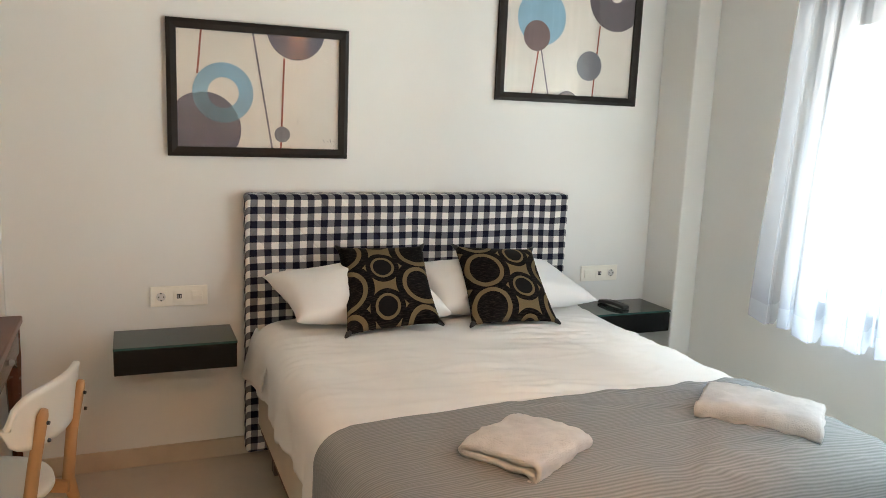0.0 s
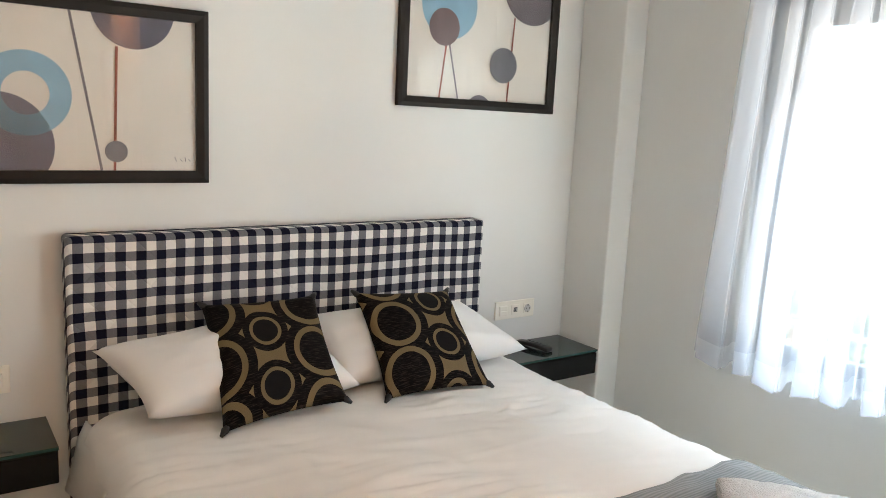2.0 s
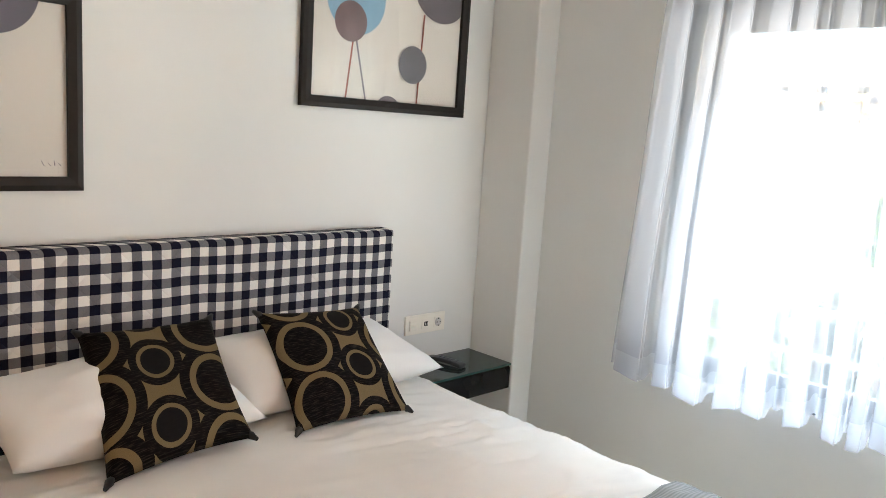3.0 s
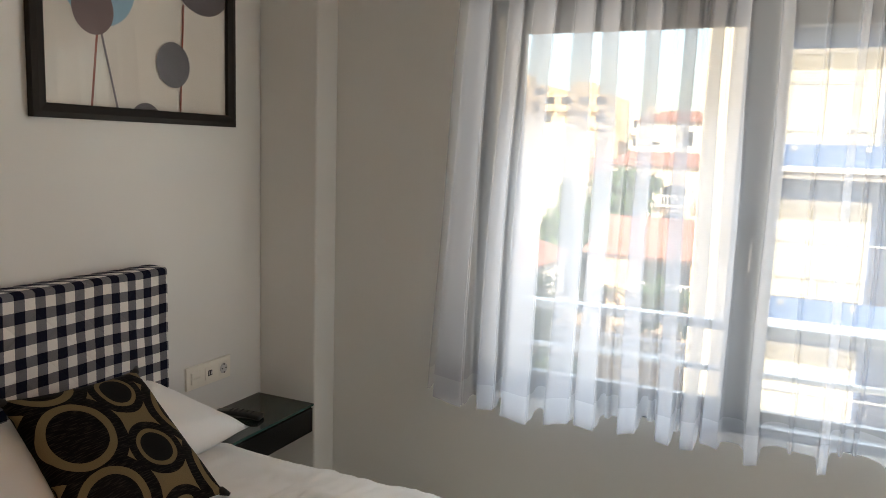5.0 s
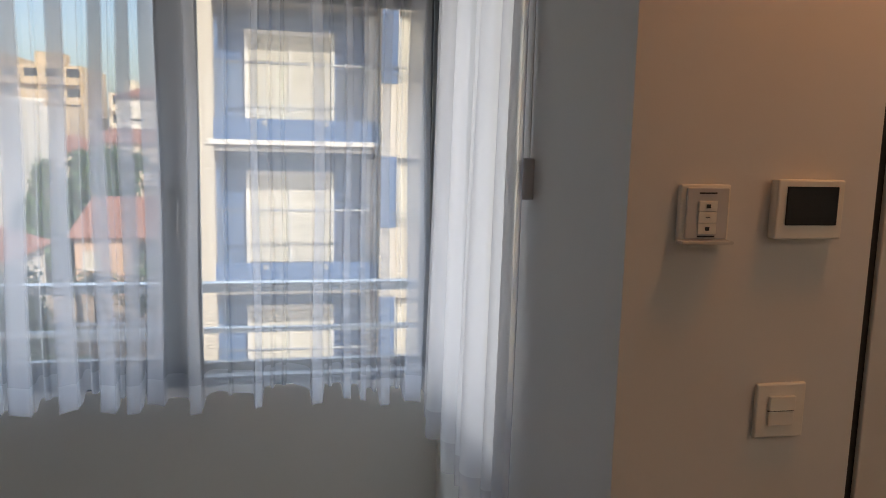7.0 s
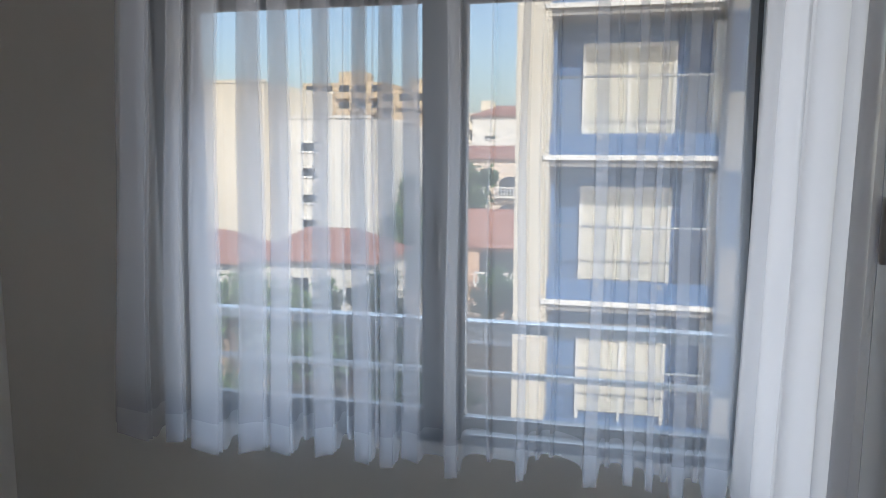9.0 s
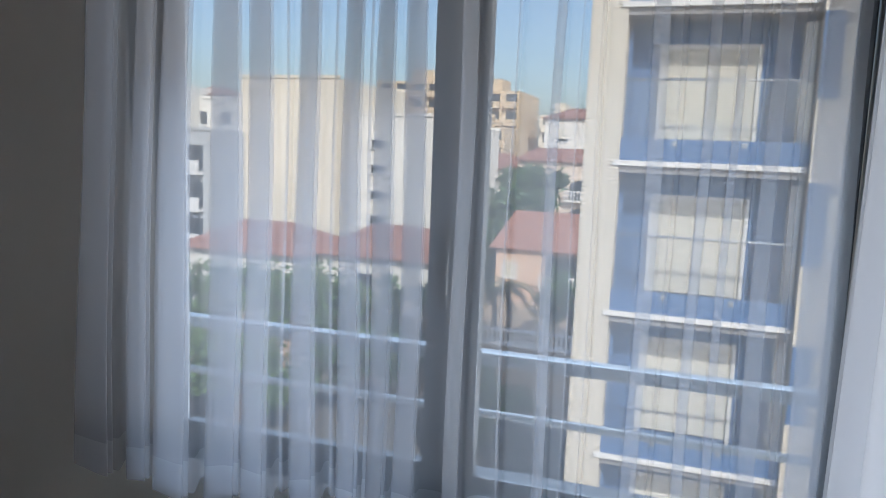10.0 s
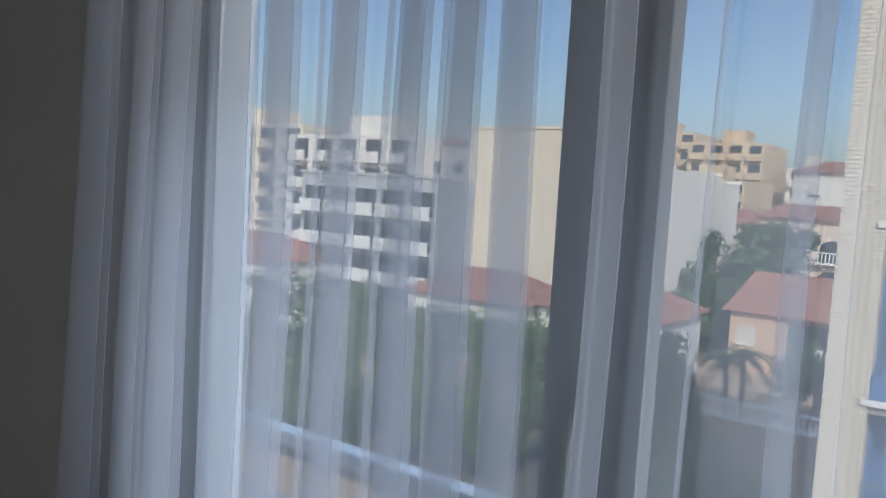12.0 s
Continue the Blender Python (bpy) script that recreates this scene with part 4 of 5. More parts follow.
th = wall_plate("thermostat", "grey thermostat with three white keys on the passage wall", "thermostat", -2.812, -2.724, 1.427, 1.521, 0.012, M_PLATE)
part("face", box(XE - 0.0165, XE - 0.011, -2.806, -2.733, 1.434, 1.516, 0.002), M_PLATE2, th, "silver grey face")
part("ledge", box(XE - 0.030, XE - 0.010, -2.812, -2.722, 1.427, 1.432, 0.001), M_PLATE2, th)
for k, zz in enumerate((1.487, 1.469, 1.451)):
    key = part("key", box(XE - 0.0195, XE - 0.016, -2.785, -2.753, zz - 0.0085, zz + 0.0085, 0.001), M_PLATE, th, "white key")
    part("mark", box(XE - 0.0205, XE - 0.0193, -2.7725, -2.7655, zz - (0.0008 if k == 1 else 0.003), zz + (0.0008 if k == 1 else 0.003)), M_DARKPL, key)
for zz in (1.5075, 1.4385):
    part("slot", box(XE - 0.0175, XE - 0.016, -2.784, -2.754, zz - 0.0013, zz + 0.0013), M_DARKPL, th)

pan = wall_plate("control_panel", "white wall panel with a dark blank screen", "control panel", -3.012, -2.889, 1.434, 1.531, 0.022, M_PLATE)
part("screen", box(XE - 0.0245, XE - 0.0215, -2.999, -2.905, 1.457, 1.520, 0.001), M_SCREEN, pan, "dark glossy screen")

sw = wall_plate("light_switch", "ivory double light switch in warm lamp light", "switch", -2.984, -2.891, 1.090, 1.186, 0.010, M_PLATE)
part("rocker", box(XE - 0.016, XE - 0.0095, -2.962, -2.913, 1.139, 1.164, 0.0015), M_PLATE, sw)
part("rocker", box(XE - 0.014, XE - 0.0095, -2.962, -2.913, 1.112, 1.137, 0.0015), M_PLATE, sw)
part("gap", box(XE - 0.0115, XE - 0.0098, -2.962, -2.913, 1.1365, 1.1395), M_DARKPL, sw)

door = thing("door_1", (XE + 0.05, -3.5, 0.0), "closed white lacquered passage door", "door", kind="structure")
part("gasket", box(XE + 0.004, XE + 0.19, -3.106, -3.092, 0.0, 2.07), M_DARKPL, door, "dark gap beside the frame")
part("door_frame", boxes((XE - 0.006, XE + 0.2, -3.175, -3.106, 0.0, 2.01), (XE - 0.006, XE + 0.2, -3.948, -3.878, 0.0, 2.01), (XE - 0.006, XE + 0.2, -3.948, -3.106, 2.01, 2.078), bevel=0.003), M_DOOR, door)
leaf = part("leaf", box(XE + 0.03, XE + 0.07, -3.875, -3.178, 0.008, 2.007, 0.003), M_DOOR, door)
part("door_handle", tube([(XE + 0.03, -3.25, 1.02), (XE - 0.02, -3.25, 1.02), (XE - 0.025, -3.27, 1.02), (XE - 0.025, -3.37, 1.02)], 0.009, 10), M_ALU2, leaf, "metal lever handle", smooth=True)

# a ring at each lamp; the farther one is made up for the fill
for sx, sy, _, _ in SPOT_AND_FILL:
    spot = thing("unseen_ceiling_spot", (sx, sy, CEIL - 0.02), "small recessed ring of an unseen warm ceiling lamp", "ceiling light", "passage spotlights")
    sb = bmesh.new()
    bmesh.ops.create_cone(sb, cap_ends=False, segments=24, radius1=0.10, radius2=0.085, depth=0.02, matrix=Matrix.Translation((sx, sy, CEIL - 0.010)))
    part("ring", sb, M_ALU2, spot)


# ---- desk and chair ----
desk = thing("desk", (-1.17, -0.70, 0.0), "mahogany writing desk with a drawer against the wall", "desk")
part("top", box(-1.448, -0.868, -1.35, -0.045, 0.690, 0.722, 0.006), M_MAHOG, desk)
part("apron", box(-0.905, -0.885, -1.28, -0.075, 0.575, 0.689, 0.003), M_MAHOG, desk)
part("back_rail", box(-1.44, -1.42, -1.28, -0.075, 0.50, 0.689, 0.003), M_MAHOG, desk)
for yy, nm in ((-1.26, "drawer"), (-0.66, "drawer")):
    dr = part(nm, box(-0.888, -0.876, yy, yy + 0.54, 0.590, 0.680, 0.004), M_MAHOG, desk)
    kb = bmesh.new()
    bmesh.ops.create_uvsphere(kb, u_segments=12, v_segments=8, radius=0.011, matrix=Matrix.Translation((-0.868, yy + 0.27, 0.635)))
    part("knob", kb, M_ALU2, dr, "metal knob", smooth=True)
for lx in (-1.43, -0.925):
    for ly in (-1.30, -0.105):
        part("leg", tube([(lx + 0.02, ly, 0.0), (lx + 0.02, ly, 0.30), (lx + 0.02, ly, 0.56), (lx + 0.02, ly, 0.689)], [0.018, 0.022, 0.032, 0.032], 8), M_MAHOG, desk)
bracket = bmesh.new()
pts = [(-0.075 - 0.20 * u, 0.575 - 0.09 * (1 - u) ** 2.2) for u in (i / 10 for i in range(11))]
for (y0, z0), (y1, z1) in zip(pts, pts[1:]):
    f = [bracket.verts.new(p) for p in ((-0.885, y0, 0.576), (-0.885, y1, 0.576), (-0.885, y1, z1), (-0.885, y0, z0))]
    bracket.faces.new(f)
ext = bmesh.ops.extrude_face_region(bracket, geom=bracket.faces[:])
bmesh.ops.translate(bracket, vec=(-0.018, 0, 0), verts=[g for g in ext["geom"] if isinstance(g, bmesh.types.BMVert)])
bmesh.ops.remove_doubles(bracket, verts=bracket.verts, dist=1e-5)
part("corner_bracket", bracket, M_MAHOG, desk)

chair = thing("chair", (-0.88, -1.10, 0.0), "white chair with beech legs at the desk", "chair")
seat_rows = []
for j in range(15):
    v = -1 + 2 * j / 14
    r = []
    for i in range(15):
        u = -1 + 2 * i / 14
        a, b = u * math.sqrt(1 - v * v / 2), v * math.sqrt(1 - u * u / 2)
        r.append((-0.895 + 0.20 * a, -1.10 + 0.20 * b, 0.455 + 0.012 * (a * a + b * b) ** 2))
    seat_rows.append(r)
seat = part("seat", sheet(seat_rows), M_CHAIRW, chair, "white moulded seat", smooth=True)
sm = seat.modifiers.new("thickness", "SOLIDIFY")
sm.thickness, sm.offset = 0.018, -1
bk = []
for j in range(11):
    v = j / 10
    r = []
    for i in range(25):
        a = -1 + 2 * i / 24
        h = 0.085 * math.sqrt(max(0.0, 1 - abs(a) ** 5))
        x = -0.632 - 0.055 * a * a - 0.02 * (1 - v)
        r.append((x, -1.10 + 0.205 * a, 0.725 + h * (2 * v - 1)))
    bk.append(r)
backrest = part("backrest", sheet(bk), M_CHAIRW, chair, "white curved backrest", smooth=True)
bmod = backrest.modifiers.new("thickness", "SOLIDIFY")
bmod.thickness, bmod.offset = 0.016, 0
for sgn in (-1, 1):
    yb = -1.10 + sgn * 0.115
    post = part("back_leg", tube([(-0.615, yb + sgn * 0.045, 0.0), (-0.690, yb + sgn * 0.01, 0.44), (-0.668, yb, 0.60), (-0.640, yb, 0.735), (-0.634, yb, 0.752)], [0.013, 0.019, 0.018, 0.016, 0.010], 8), M_BEECH, chair, "beech back leg", smooth=True)
    for zz in (0.715, 0.665):
        sc = bmesh.new()
        bmesh.ops.create_cone(sc, cap_ends=True, segments=12, radius1=0.006, radius2=0.005, depth=0.006, matrix=Matrix.Translation((-0.625, yb, zz)) @ Matrix.Rotation(radians(90), 4, "Y"))
        part("screw", sc, M_DARKPL, post)
    part("front_leg", tube([(-1.08, yb + sgn * 0.055, 0.0), (-1.03, yb + sgn * 0.02, 0.445)], [0.012, 0.019], 8), M_BEECH, chair, smooth=True)
for ya in (-1.215, -1.005):
    part("seat_rail", box(-1.04, -0.68, ya, ya + 0.02, 0.40, 0.437, 0.003), M_BEECH, chair)
chair.rotation_euler = (0, 0, radians(-20))
chair.location = (-0.875, -1.025, 0.0)


# ---- outside: ground, street and neighbours ----
GZ = -10.5
structure("ground", sheet([[(-400, -900, GZ), (-400, 900, GZ)], [(1500, -900, GZ), (1500, 900, GZ)]][::-1]), M_TAN, "dusty tan ground and streets of the town", "ground")
structure("own_facade", boxes((2.55, 2.62, -3.4, 3.0, GZ, -0.22), (2.55, 2.62, 0.26, 3.0, -0.22, 3.6)), M_BRICK, "pale brick outer wall below the window", "wall")


def punched(parent, x, y0, y1, z0, z1, material=None, frame=0.06, depth=0.16, blind=0.0):
    """A window in a wall that faces -x: dark glass set back in a frame, with a sill and perhaps a lowered shutter."""
    w = part("window", boxes((x - 0.03, x + 0.02, y0, y0 + frame, z0, z1), (x - 0.03, x + 0.02, y1 - frame, y1, z0, z1), (x - 0.03, x + 0.02, y0, y1, z1 - frame, z1), (x - 0.03, x + 0.02, y0, y1, z0, z0 + frame)), material or M_SLAB, parent)
    part("pane", box(x - 0.012, x - 0.004, y0 + frame, y1 - frame, z0 + frame, z1 - frame), M_PANE_SHADE, w)
    part("sill", box(x - 0.12, x + 0.01, y0 - 0.05, y1 + 0.05, z0 - 0.07, z0), M_SLAB, w)
    if blind:
        part("shutter", box(x - 0.026, x - 0.014, y0 + frame, y1 - frame, z1 - frame - (z1 - z0 - 2 * frame) * blind, z1 - frame), M_BLIND, w)
    return w


def slats(x, y0, y1, z0, z1, step):
    bm = bmesh.new()
    n = int((z1 - z0) / step)
    for i in range(n):
        z = z0 + (z1 - z0) * i / n
        vs = [bm.verts.new(p) for p in ((x, y0, z), (x, y1, z), (x - 0.018, y1, z + step * 0.5), (x - 0.018, y0, z + step * 0.5), (x, y0, z + step * 0.96), (x, y1, z + step * 0.96))]
        bm.faces.new((vs[0], vs[1], vs[2], vs[3]))
        bm.faces.new((vs[3], vs[2], vs[5], vs[4]))
    return bm


# the apartment block across the street
FX = 16.1
block = thing("apartment_building", (FX, -6, GZ), "white brick apartment block with blue panels and glass balconies", "building")
part("pier", box(FX - 0.1, FX + 9, -0.68, 0.02, GZ, 11.0), M_BRICK, block, "white brick pier")
part("core", box(FX + 0.95, FX + 9, -4.06, -0.60, GZ, 11.0), M_BLUE, block, "blue panelled recess wall")
part("brick_wing", plane_hole_wall("x", FX - 0.35, 0.35, -11.5, -4.06, GZ, 11.0, [(-7.4, -4.42, b + 1.3, b + 2.75) for b in (-7.6, -4.6, -1.6, 1.4, 4.4, 7.4)]), M_BRICK, block, "white brick wing")
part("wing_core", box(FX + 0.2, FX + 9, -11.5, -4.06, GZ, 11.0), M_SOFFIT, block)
part("roof", box(FX - 0.5, FX + 9.2, -11.7, 0.2, 11.0, 11.4, 0.03), M_SLAB, block)
for zs in (-7.6, -4.6, -1.6, 1.4, 4.4, 7.4):
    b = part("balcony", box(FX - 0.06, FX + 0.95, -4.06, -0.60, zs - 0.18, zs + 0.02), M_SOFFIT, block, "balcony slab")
    part("slab_edge", box(FX - 0.15, FX - 0.06, -4.10, -0.56, zs - 0.045, zs + 0.06, 0.008), M_SLAB, b, "white slab edge")
    part("parapet", box(FX - 0.09, FX - 0.01, -4.06, -0.60, zs + 0.06, zs + 0.49, 0.006), M_BLUE, b, "blue metal parapet")
    gl = part("glass_guard", box(FX - 0.075, FX - 0.063, -4.04, -0.62, zs + 0.49, zs + 1.58), M_GLASS, b, "clear glass guard")
    gl.visible_shadow = False
    part("handrail", tube([(FX - 0.07, -4.35, zs + 1.61), (FX - 0.07, -0.35, zs + 1.61)], 0.026, 8), M_ALU2, b, smooth=True)
    for yy in (-1.7, -2.95):
        part("clamp", boxes((FX - 0.085, FX - 0.05, yy - 0.006, yy + 0.006, zs + 0.30, zs + 1.57), (FX - 0.115, FX - 0.04, yy - 0.05, yy + 0.05, zs + 0.36, zs + 0.46)), M_ALU2, b)
    wnd = part("balcony_window", boxes((FX + 0.86, FX + 0.96, -1.34, -1.26, zs + 0.03, zs + 2.28), (FX + 0.86, FX + 0.96, -3.18, -3.10, zs + 0.03, zs + 2.28),
                                       (FX + 0.86, FX + 0.96, -2.25, -2.19, zs + 0.03, zs + 2.28), (FX + 0.86, FX + 0.96, -3.18, -1.26, zs + 2.28, zs + 2.38)), M_SLAB, block)
    part("shutter", slats(FX + 0.90, -3.12, -1.32, zs + 0.35, zs + 2.28, 0.055), M_BLIND, wnd, "lowered ivory shutter")
    part("side_panel", box(FX + 0.4, FX + 0.94, -0.75, -0.62, zs + 0.03, zs + 2.6), M_BLUE, block)
    part("screen_wall", box(FX + 0.3, FX + 0.94, -4.05, -3.85, zs + 0.03, zs + 2.7), M_SLAB, block)
    # wing windows with shutters and a guard rail
    for (ya, yb, za, zb) in ((-5.9, -4.42, zs + 1.3, zs + 2.75), (-7.4, -5.9, zs + 1.3, zs + 2.75)):
        wv = part("window", boxes((FX - 0.2, FX - 0.12, ya, ya + 0.07, za, zb), (FX - 0.2, FX - 0.12, yb - 0.07, yb, za, zb), (FX - 0.2, FX - 0.12, ya, yb, zb - 0.07, zb)), M_ALU2, block)
        part("shutter", slats(FX - 0.15, ya + 0.07, yb - 0.07, za, zb - 0.07, 0.055), M_BLIND, wv)
        part("guard_rail", tube([(FX - 0.40, ya - 0.1, za + 0.30), (FX - 0.40, yb + 0.1, za + 0.30)], 0.02, 6), M_ALU2, wv)
        part("guard_rail", tube([(FX - 0.40, ya - 0.1, za + 0.17), (FX - 0.40, yb + 0.1, za + 0.17)], 0.014, 6), M_ALU2, wv)
    part("blue_strip", box(FX - 0.37, FX - 0.352, -4.40, -4.07, zs + 1.28, zs + 2.78), M_BLUE, block, "blue strip beside the window")


def plain_house(name, label, x, y0, y1, z1, deep, material, windows, parapet=0.25, roof=None, hips=3.0):
    h = thing(name, (x, (y0 + y1) / 2, GZ), label, "building")
    part("wall", box(x, x + deep, y0, y1, GZ, z1), material, h)
    if roof:
        bm = bmesh.new()
        o, rz = 0.5, roof
        a = [bm.verts.new(p) for p in ((x - o, y0 - o, z1 - 0.1), (x - o, y1 + o, z1 - 0.1), (x + deep + o, y1 + o, z1 - 0.1), (x + deep + o, y0 - o, z1 - 0.1))]
        hip = min(hips, (y1 - y0) * 0.28)
        r0, r1 = bm.verts.new((x + deep / 2, y0 + hip, z1 + rz)), bm.verts.new((x + deep / 2, y1 - hip, z1 + rz))
        for f in ((a[0], r0, r1, a[1]), (a[2], r1, r0, a[3]), (a[1], r1, a[2]), (a[3], r0, a[0]), (a[0], a[1], a[2], a[3])):
            bm.faces.new(f)
        bmesh.ops.recalc_face_normals(bm, faces=bm.faces)
        part("roof", bm, M_ROOF, h, "red tiled roof")
    else:
        part("roof", boxes((x - 0.1, x + 0.2, y0 - 0.1, y1 + 0.1, z1, z1 + parapet), (x + deep - 0.2, x + deep + 0.1, y0 - 0.1, y1 + 0.1, z1, z1 + parapet)), material, h)
    for (a, b, c, d, bl) in windows:
        punched(h, x, a, b, c, d, blind=bl)
    return h


def balcony_on(h, x, y0, y1, z, out=1.0):
    b = part("balcony", box(x - out, x, y0, y1, z - 0.18, z), M_WHITEWALL, h)
    part("top_rail", box(x - out, x - out + 0.12, y0, y1, z + 0.85, z + 0.98), M_SLAB, b)
    bal = bmesh.new()
    n = max(3, int((y1 - y0) / 0.32))
    for i in range(n + 1):
        yy = y0 + (y1 - y0) * i / n
        box(x - out + 0.02, x - out + 0.10, yy - 0.05, yy + 0.05, z, z + 0.86, bm=bal)
    part("balusters", bal, M_SLAB, b)


# tall cream party wall with a column of small windows
plain_house("tower_block", "tall cream apartment block with a blank side wall", 55, 25.2, 34.0, 6.5, 14, M_CREAMWALL, [])
plain_house("tower_block", "white apartment block with one column of small windows", 57, 17.4, 25.1, 3.8, 12, M_WHITEWALL,
            [(21.9, 23.2, z, z + 0.75, 0) for z in (-4.9, -2.9, -0.8, 1.2)])
gb = plain_house("tower_block", "grey apartment block with stacked balconies", 50, 33.6, 49.0, 2.1, 12, M_GREYWALL, [])
for z in (-7.2, -4.4, -1.6, 1.2):
    for ya in (34.0, 37.0, 40.0, 43.0, 46.0):
        # flat dark panel on the wall, painted as the shade inside a loggia
        w = part("loggia_shade", box(49.9, 50.02, ya, ya + 2.4, z - 2.3 + 0.2, z - 0.2), M_PANE_SHADE, gb)
        part("parapet", box(49.2, 49.35, ya - 0.1, ya + 2.5, z - 2.3, z - 1.35), M_SLAB, w)
        part("slab", box(49.2, 49.99, ya - 0.1, ya + 2.5, z - 2.45, z - 2.3), M_SLAB, w)
plain_house("tower_block", "white apartment block behind the grey one", 66, 41.0, 57.0, 5.4, 10, M_WHITEWALL, [(ya, ya + 1.2, 2.8, 4.2, 0) for ya in (42.4, 45.2, 48.0, 50.8)])
plain_house("roof_hut", "small stair hut under a red tiled roof", 67.5, 45.0, 48.0, 6.0, 4, M_WHITEWALL, [], roof=0.9)
# low red-roofed houses in front of the tower blocks
plain_house("row_house", "low white house under a red tiled roof", 41, 20.5, 29, -5.2, 7, M_WHITEWALL, [(22, 23.2, -7.8, -6.4, 0.5), (25, 26.2, -7.8, -6.4, 0.0)], roof=1.5)
plain_house("row_house", "low cream house under a red tiled roof", 43, 12.4, 20.3, -5.2, 7, M_WHITEWALL, [(13, 14.2, -7.6, -6.3, 0.4), (16.5, 17.7, -7.6, -6.3, 0.0)], roof=1.6)
# salmon villa
villa = plain_house("villa", "salmon villa with a red tiled roof and a balcony", 59, 2.0, 13.0, -6.1, 8, M_PINKWALL, [(11.2, 12.5, -8.6, -7.2, 1.0), (7.6, 8.5, -9.0, -7.0, 0.2), (5.6, 6.5, -9.0, -7.0, 0.0)], roof=2.6, hips=0.5)
balcony_on(villa, 59, 5.0, 9.2, -9.0, 1.2)
# dark panel that paints the shade of the open portal
part("portal_shade", box(58.8, 59.0, 5.2, 8.9, -9.0, -6.6), M_PANE_SHADE, villa)
# terraced white houses
terr = plain_house("terraced_house", "white terraced house with arched balconies", 80, 4.0, 16.6, 0.5, 9, M_SHELLWALL, [], roof=1.3, hips=1.0)
for z in (-6.4, -3.5):
    for ya in (4.6, 8.4, 12.2):
        balcony_on(terr, 80, ya, ya + 2.9, z, 0.9)
        # dark arched sheet before the wall: shade of the opening put into colour
        arch_shade = bmesh.new()
        pr = [(ya + 0.3, z), (ya + 2.6, z)] + [(ya + 1.45 + 1.15 * math.cos(t), z + 1.4 + 0.65 * math.sin(t)) for t in (math.pi * k / 10 for k in range(11))]
        arch_shade.faces.new([arch_shade.verts.new((79.96, a, b)) for a, b in pr])
        part("arch_shade", arch_shade, M_PANE_SHADE, terr)
plain_house("terraced_house", "sand-coloured house with striped awnings", 84, 17.4, 25.5, -0.6, 9, M_SHELLWALL, [(17.2, 19.2, -2.2, -0.6, 0.5), (20.4, 22.4, -2.2, -0.6, 0.5), (17.2, 19.2, -5.2, -3.6, 0.3)], roof=1.6)
plain_house("terraced_house", "white house under a low tiled roof", 96, 8.0, 17.2, 5.6, 9, M_WHITEWALL, [(14.2, 15.6, 2.6, 4.4, 0.8), (10.4, 11.6, 2.6, 4.4, 0.0)], roof=1.4)
plain_house("plain_block", "blank white side wall of a block", 66, 17.7, 22.6, 3.3, 10, M_WHITEWALL, [])
# apartment blocks on the hill
def hill_block(label, x, y0, y1, z0, z1, material, cols):
    h = thing("apartment_building", (x, (y0 + y1) / 2, GZ), label, "building")
    part("wall", box(x, x + 16, y0, y1, GZ, z1), material, h)
    part("roof_hut", box(x + 2, x + 8, y0 + (y1 - y0) * 0.3, y0 + (y1 - y0) * 0.6, z1, z1 + 2.2), material, h)
    n = int((z1 - z0) / 3.0)
    for k in range(n):
        z = z1 - 3.0 * (k + 1)
        for c in range(cols):
            w = (y1 - y0) / cols
            ya = y0 + w * c + w * 0.14
            # the loggia's depth is only a dark panel coloured like its shade
            g = part("loggia_shade", box(x - 0.05, x + 0.05, ya, ya + w * 0.6, z + 0.4, z + 2.5), M_PANE_SHADE, h)
            part("parapet", box(x - 0.9, x - 0.7, ya - 0.2, ya + w * 0.66, z + 0.2, z + 1.2), material, g)
            part("slab", box(x - 0.9, x - 0.05, ya - 0.2, ya + w * 0.66, z + 0.05, z + 0.2), material, g)
    return h


hill_block("sand-coloured apartment block on the hill", 130, 28.8, 41.0, 1, 11.3, M_SANDWALL, 4)
hill_block("ochre apartment block behind the others", 136, 41.8, 58.0, 1, 13.4, M_SANDWALL, 5)
hill_block("cream apartment block on the hill", 134, 20.5, 26.0, 0, 7.6, M_CREAMWALL, 2)
hill_block("white apartment block on the hill", 128, 10.0, 19.0, 0, 5.4, M_WHITEWALL, 3)
hill_block("cream apartment block far off", 140, 62.0, 84.0, 0, 11.0, M_CREAMWALL, 6)
hill_block("white apartment block beyond the grey one", 62, 46.0, 64.0, -6, 6.5, M_WHITEWALL, 5)
hill_block("cream apartment block at the edge of town", 66, 66.0, 96.0, -6, 8.0, M_CREAMWALL, 7)
hill_block("sand-coloured block at the edge of town", 58, 98.0, 140.0, -6, 7.0, M_SANDWALL, 8)
hill_block("low sand-coloured block behind the villa", 110, 26.0, 38.0, -3, 4.6, M_SANDWALL, 4)
hill_block("white block in the middle distance", 118, -14.0, 8.0, -3, 4.0, M_WHITEWALL, 5)

# street wall with a white balustrade
street_wall = thing("garden_wall", (38, 8, GZ), "tan garden wall with a white balustrade", "wall")
part("wall", box(38.0, 38.4, -6, 60, GZ, -8.5), M_TAN, street_wall)
part("coping", box(37.9, 38.5, -6, 60, -8.5, -8.37, 0.02), M_SLAB, street_wall)
bal = bmesh.new()
for i in range(274):
    yy = -5.9 + i * 0.24
    box(38.12, 38.28, yy - 0.05, yy + 0.05, -8.37, -7.75, bm=bal)
box(38.05, 38.35, -6, 60, -7.75, -7.65, bm=bal)
tagged(part("balusters", bal, M_SLAB, street_wall), kind="stuff")
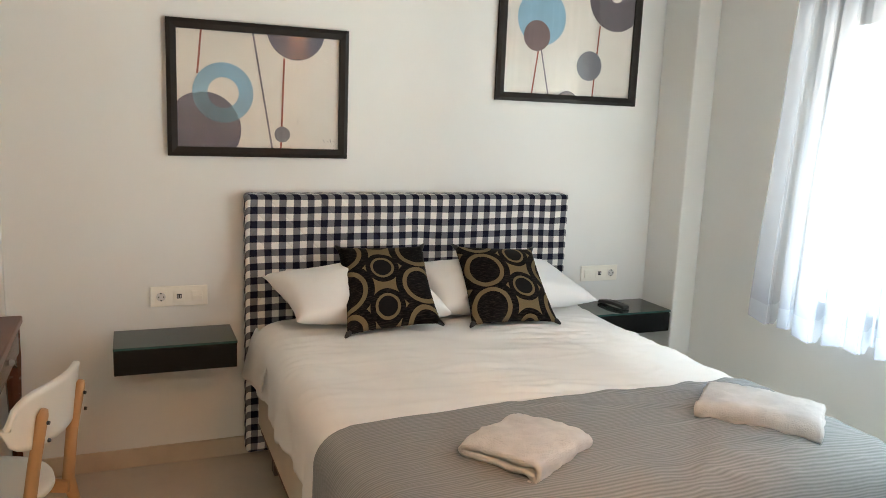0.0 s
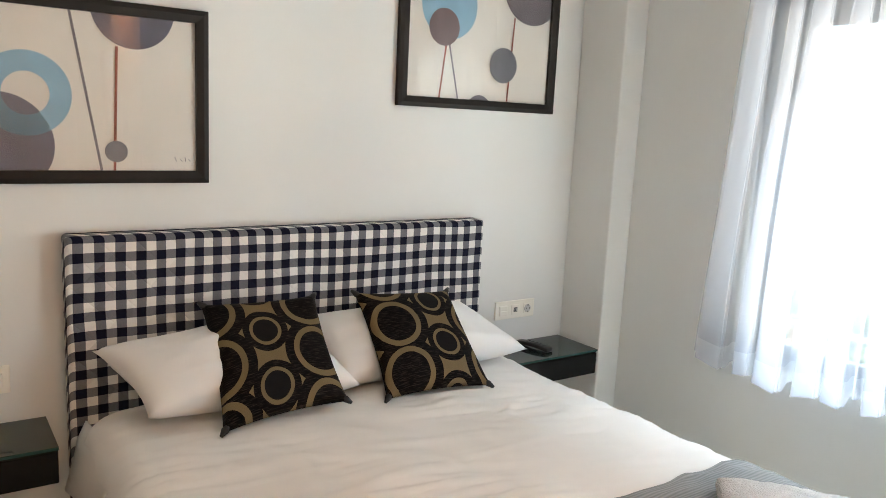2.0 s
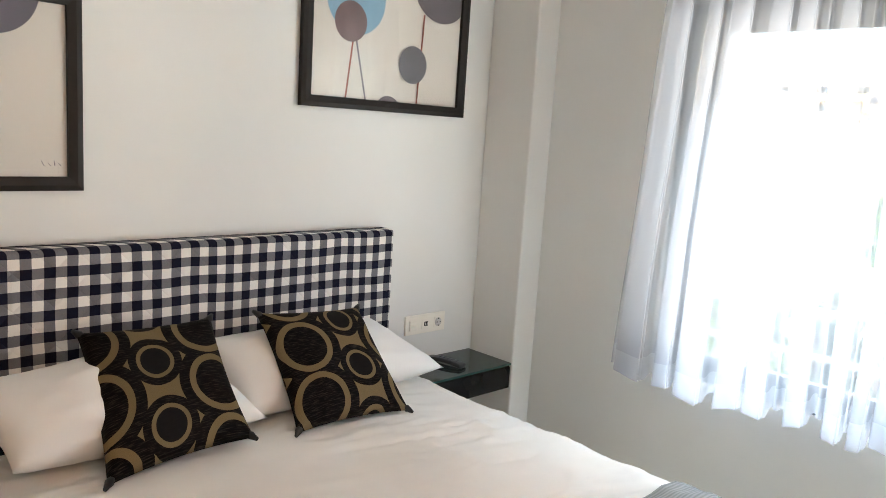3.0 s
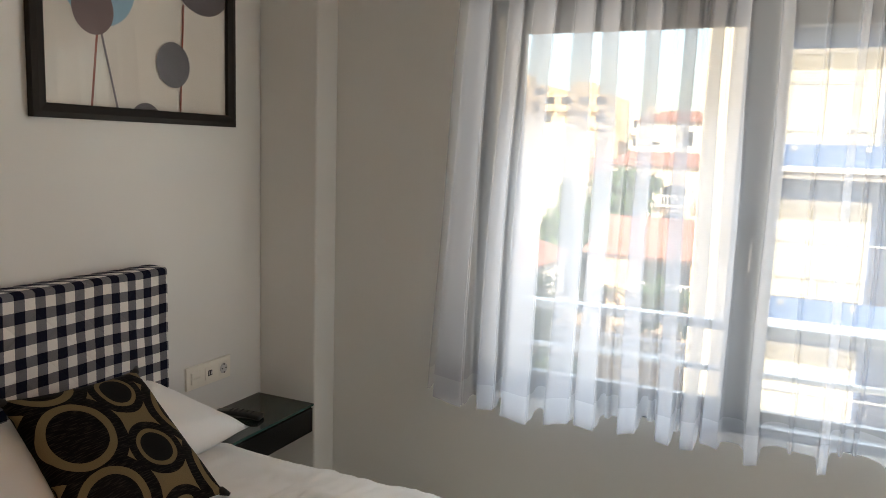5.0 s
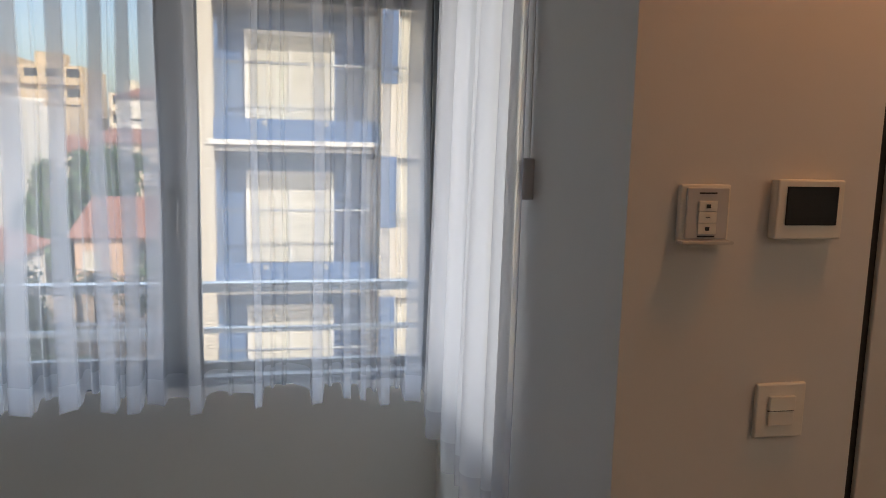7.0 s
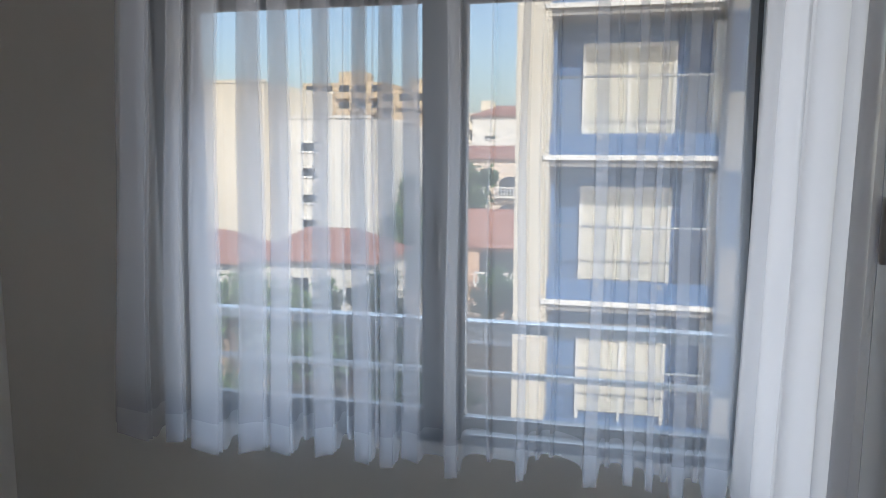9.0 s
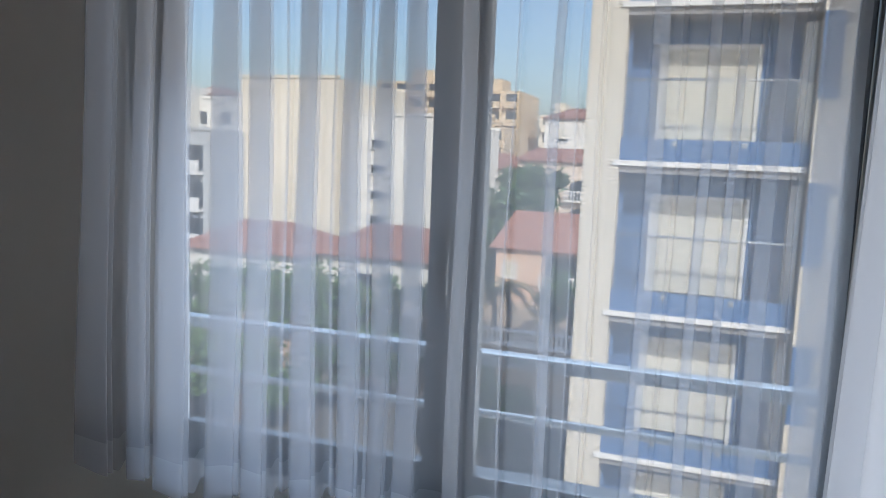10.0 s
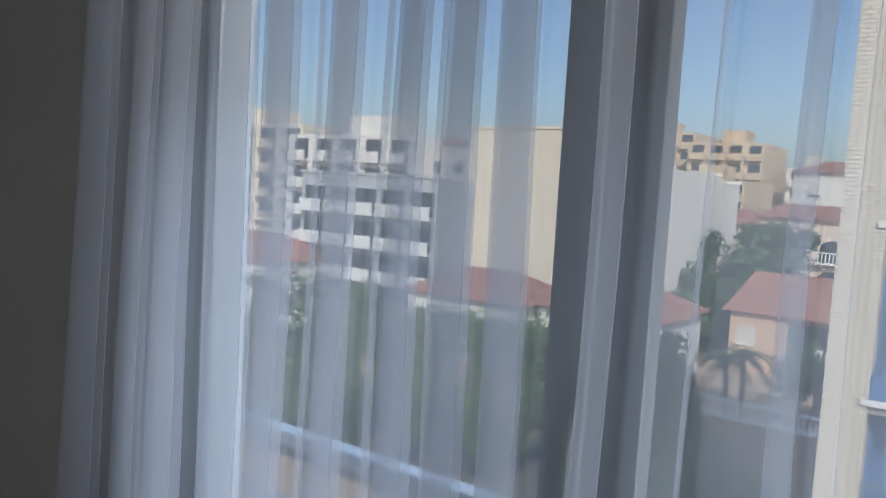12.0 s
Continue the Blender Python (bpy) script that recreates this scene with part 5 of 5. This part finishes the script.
structure("road", box(24, 33, -60, 60, GZ - 0.1, GZ + 0.01), M_ASPHALT, "grey asphalt street below the window", "road")


# ---- trees ----
def tree(name, label, x, y, h, rad, flat, seed, material, n=2600, size=0.28, low=0.5):
    t = thing(name, (x, y, GZ), label, "tree")
    rng = random.Random(seed)
    top = Vector((x + rng.uniform(-0.5, 0.5), y + rng.uniform(-0.5, 0.5), GZ + h * 0.62))
    bm = tube([(x, y, GZ), (x + 0.15, y - 0.1, GZ + h * 0.3), top], [0.30, 0.22, 0.15], 8)
    clumps = []
    for k in range(26):
        a, r = rng.uniform(0, 6.28), rad * math.sqrt(rng.uniform(0.05, 1))
        c = Vector((x + r * math.cos(a), y + r * math.sin(a), GZ + h * rng.uniform(low, 0.97) - flat * r * 0.35))
        clumps.append((c, rad * rng.uniform(0.28, 0.5)))
        tube([top - Vector((0, 0, h * rng.uniform(0.0, 0.2))), (top + c) / 2 + Vector((0, 0, -0.2)), c], [0.09, 0.06, 0.02], 5, bm=bm)
    part("trunk", bm, M_BARK, t, smooth=True)
    verts, faces = [], []
    for i in range(n):
        c, r = clumps[rng.randrange(len(clumps))]
        d = Vector((rng.gauss(0, 1), rng.gauss(0, 1), rng.gauss(0, 0.75))).normalized() * r * rng.uniform(0.35, 1.12)
        p = c + d
        a = Vector((rng.gauss(0, 1), rng.gauss(0, 1), rng.gauss(0, 1))).normalized()
        b = a.orthogonal().normalized()
        s = size * rng.uniform(0.6, 1.3)
        k = len(verts)
        verts += [p - a * s, p + b * s * 0.45, p + a * s, p - b * s * 0.45]
        faces.append((k, k + 1, k + 2, k + 3))
    me = bpy.data.meshes.new("crown")
    me.from_pydata(verts, [], faces)
    me.materials.append(material)
    cr = new("crown", me)
    cr.parent, cr.matrix_parent_inverse = t, Matrix.Translation(-t.location)
    return tagged(cr, kind="stuff")


def palm(x, y, h, seed):
    t = thing("palm_tree", (x, y, GZ), "small palm with drooping fronds", "tree")
    rng = random.Random(seed)
    part("trunk", tube([(x, y, GZ), (x + 0.1, y, GZ + h * 0.5), (x, y + 0.1, GZ + h)], [0.22, 0.17, 0.15], 8), M_BARK, t, smooth=True)
    verts, faces = [], []
    for k in range(30):
        a, lift = rng.uniform(0, 6.28), rng.uniform(-0.3, 1.1)
        d, L = Vector((math.cos(a), math.sin(a), 0)), rng.uniform(1.4, 2.1)
        side = Vector((-d.y, d.x, 0))
        for i in range(14):
            u = (i + 1) / 15
            p = Vector((x, y, GZ + h)) + d * L * u + Vector((0, 0, L * (lift * u - 1.1 * u * u)))
            for s in (-1, 1):
                q = p + side * s * 0.42 * math.sin(math.pi * (0.12 + 0.85 * u)) + d * 0.18 - Vector((0, 0, 0.16))
                b = len(verts)
                verts += [p - d * 0.05, p + d * 0.07, q]
                faces.append((b, b + 1, b + 2))
    me = bpy.data.meshes.new("crown")
    me.from_pydata(verts, [], faces)
    me.materials.append(M_PALM)
    cr = new("crown", me)
    cr.parent, cr.matrix_parent_inverse = t, Matrix.Translation(-t.location)
    tagged(cr, kind="stuff")


tree("pine_tree", "broad dark green pine beside the villa", 63.5, 16.7, 9.3, 3.5, 0.5, 1, M_PINE, 15000, 0.30, 0.2)
tree("pine_tree", "dark green pine behind the villa roof", 70.5, 12.6, 10.3, 2.7, 0.4, 22, M_PINE, 7000, 0.30, 0.3)
tree("pine_tree", "low dark green pine before the houses", 52, 16.6, 5.8, 2.4, 0.5, 2, M_PINE, 11000, 0.24, 0.3)
tree("pine_tree", "dark green conifer above the villa roof", 70, 13.6, 10.5, 1.6, 0.2, 3, M_PINE, 1800, 0.28)
tree("tree", "leafy green street tree", 36, 14.0, 5.2, 2.2, 0.4, 4, M_SHRUB, 2600, 0.2)
tree("tree", "dark green tree standing before the garden wall", 36.4, 10.2, 5.6, 1.7, 0.3, 21, M_PINE, 5200, 0.17, 0.15)
tree("tree", "leafy green tree by the garden wall", 37, 18.5, 5.0, 2.4, 0.4, 5, M_SHRUB, 2600, 0.2)
tree("tree", "leafy green tree near the low houses", 39.5, 23.5, 4.6, 2.0, 0.4, 6, M_SHRUB, 2200, 0.2)
tree("tree", "dark leafy tree below the window", 30, 12.0, 4.6, 2.2, 0.4, 7, M_PINE, 2600, 0.2)
tree("tree", "bright green tree below the window", 27, 15.5, 4.4, 2.2, 0.4, 8, M_SHRUB, 2600, 0.2)
tree("tree", "small dark tree before the villa", 47, 5.0, 4.2, 1.8, 0.4, 9, M_PINE, 2200, 0.2)
tree("tree", "low leafy tree at the street", 29, 5.5, 3.4, 1.8, 0.4, 10, M_SHRUB, 2200, 0.2)
tree("tree", "leafy tree at the far end of the street", 33, 24.0, 5.4, 2.4, 0.4, 11, M_SHRUB, 2400, 0.2)
tree("tree", "leafy tree behind the garden wall", 41, 33.0, 5.0, 2.6, 0.4, 12, M_SHRUB, 3600, 0.22, 0.25)
tree("tree", "leafy tree along the garden wall", 40, 40.0, 5.2, 2.8, 0.4, 13, M_PINE, 3600, 0.22, 0.25)
tree("tree", "round green tree at the street", 33, 31.0, 4.6, 2.4, 0.4, 14, M_SHRUB, 3600, 0.22, 0.25)
tree("tree", "dark green tree at the street", 31, 38.0, 4.8, 2.6, 0.4, 15, M_PINE, 3600, 0.22, 0.25)
tree("tree", "low green tree near the corner", 26, 22.0, 4.0, 2.4, 0.4, 16, M_SHRUB, 3600, 0.2, 0.25)
plain_house("row_house", "low white house at the street corner", 44, 46.0, 58.0, -5.4, 8, M_WHITEWALL, [(48, 49.4, -7.8, -6.4, 0.4), (52, 53.4, -7.8, -6.4, 0.0)], roof=2.0)
palm(46, 8.6, 3.6, 1)
palm(47, 9.8, 3.0, 2)
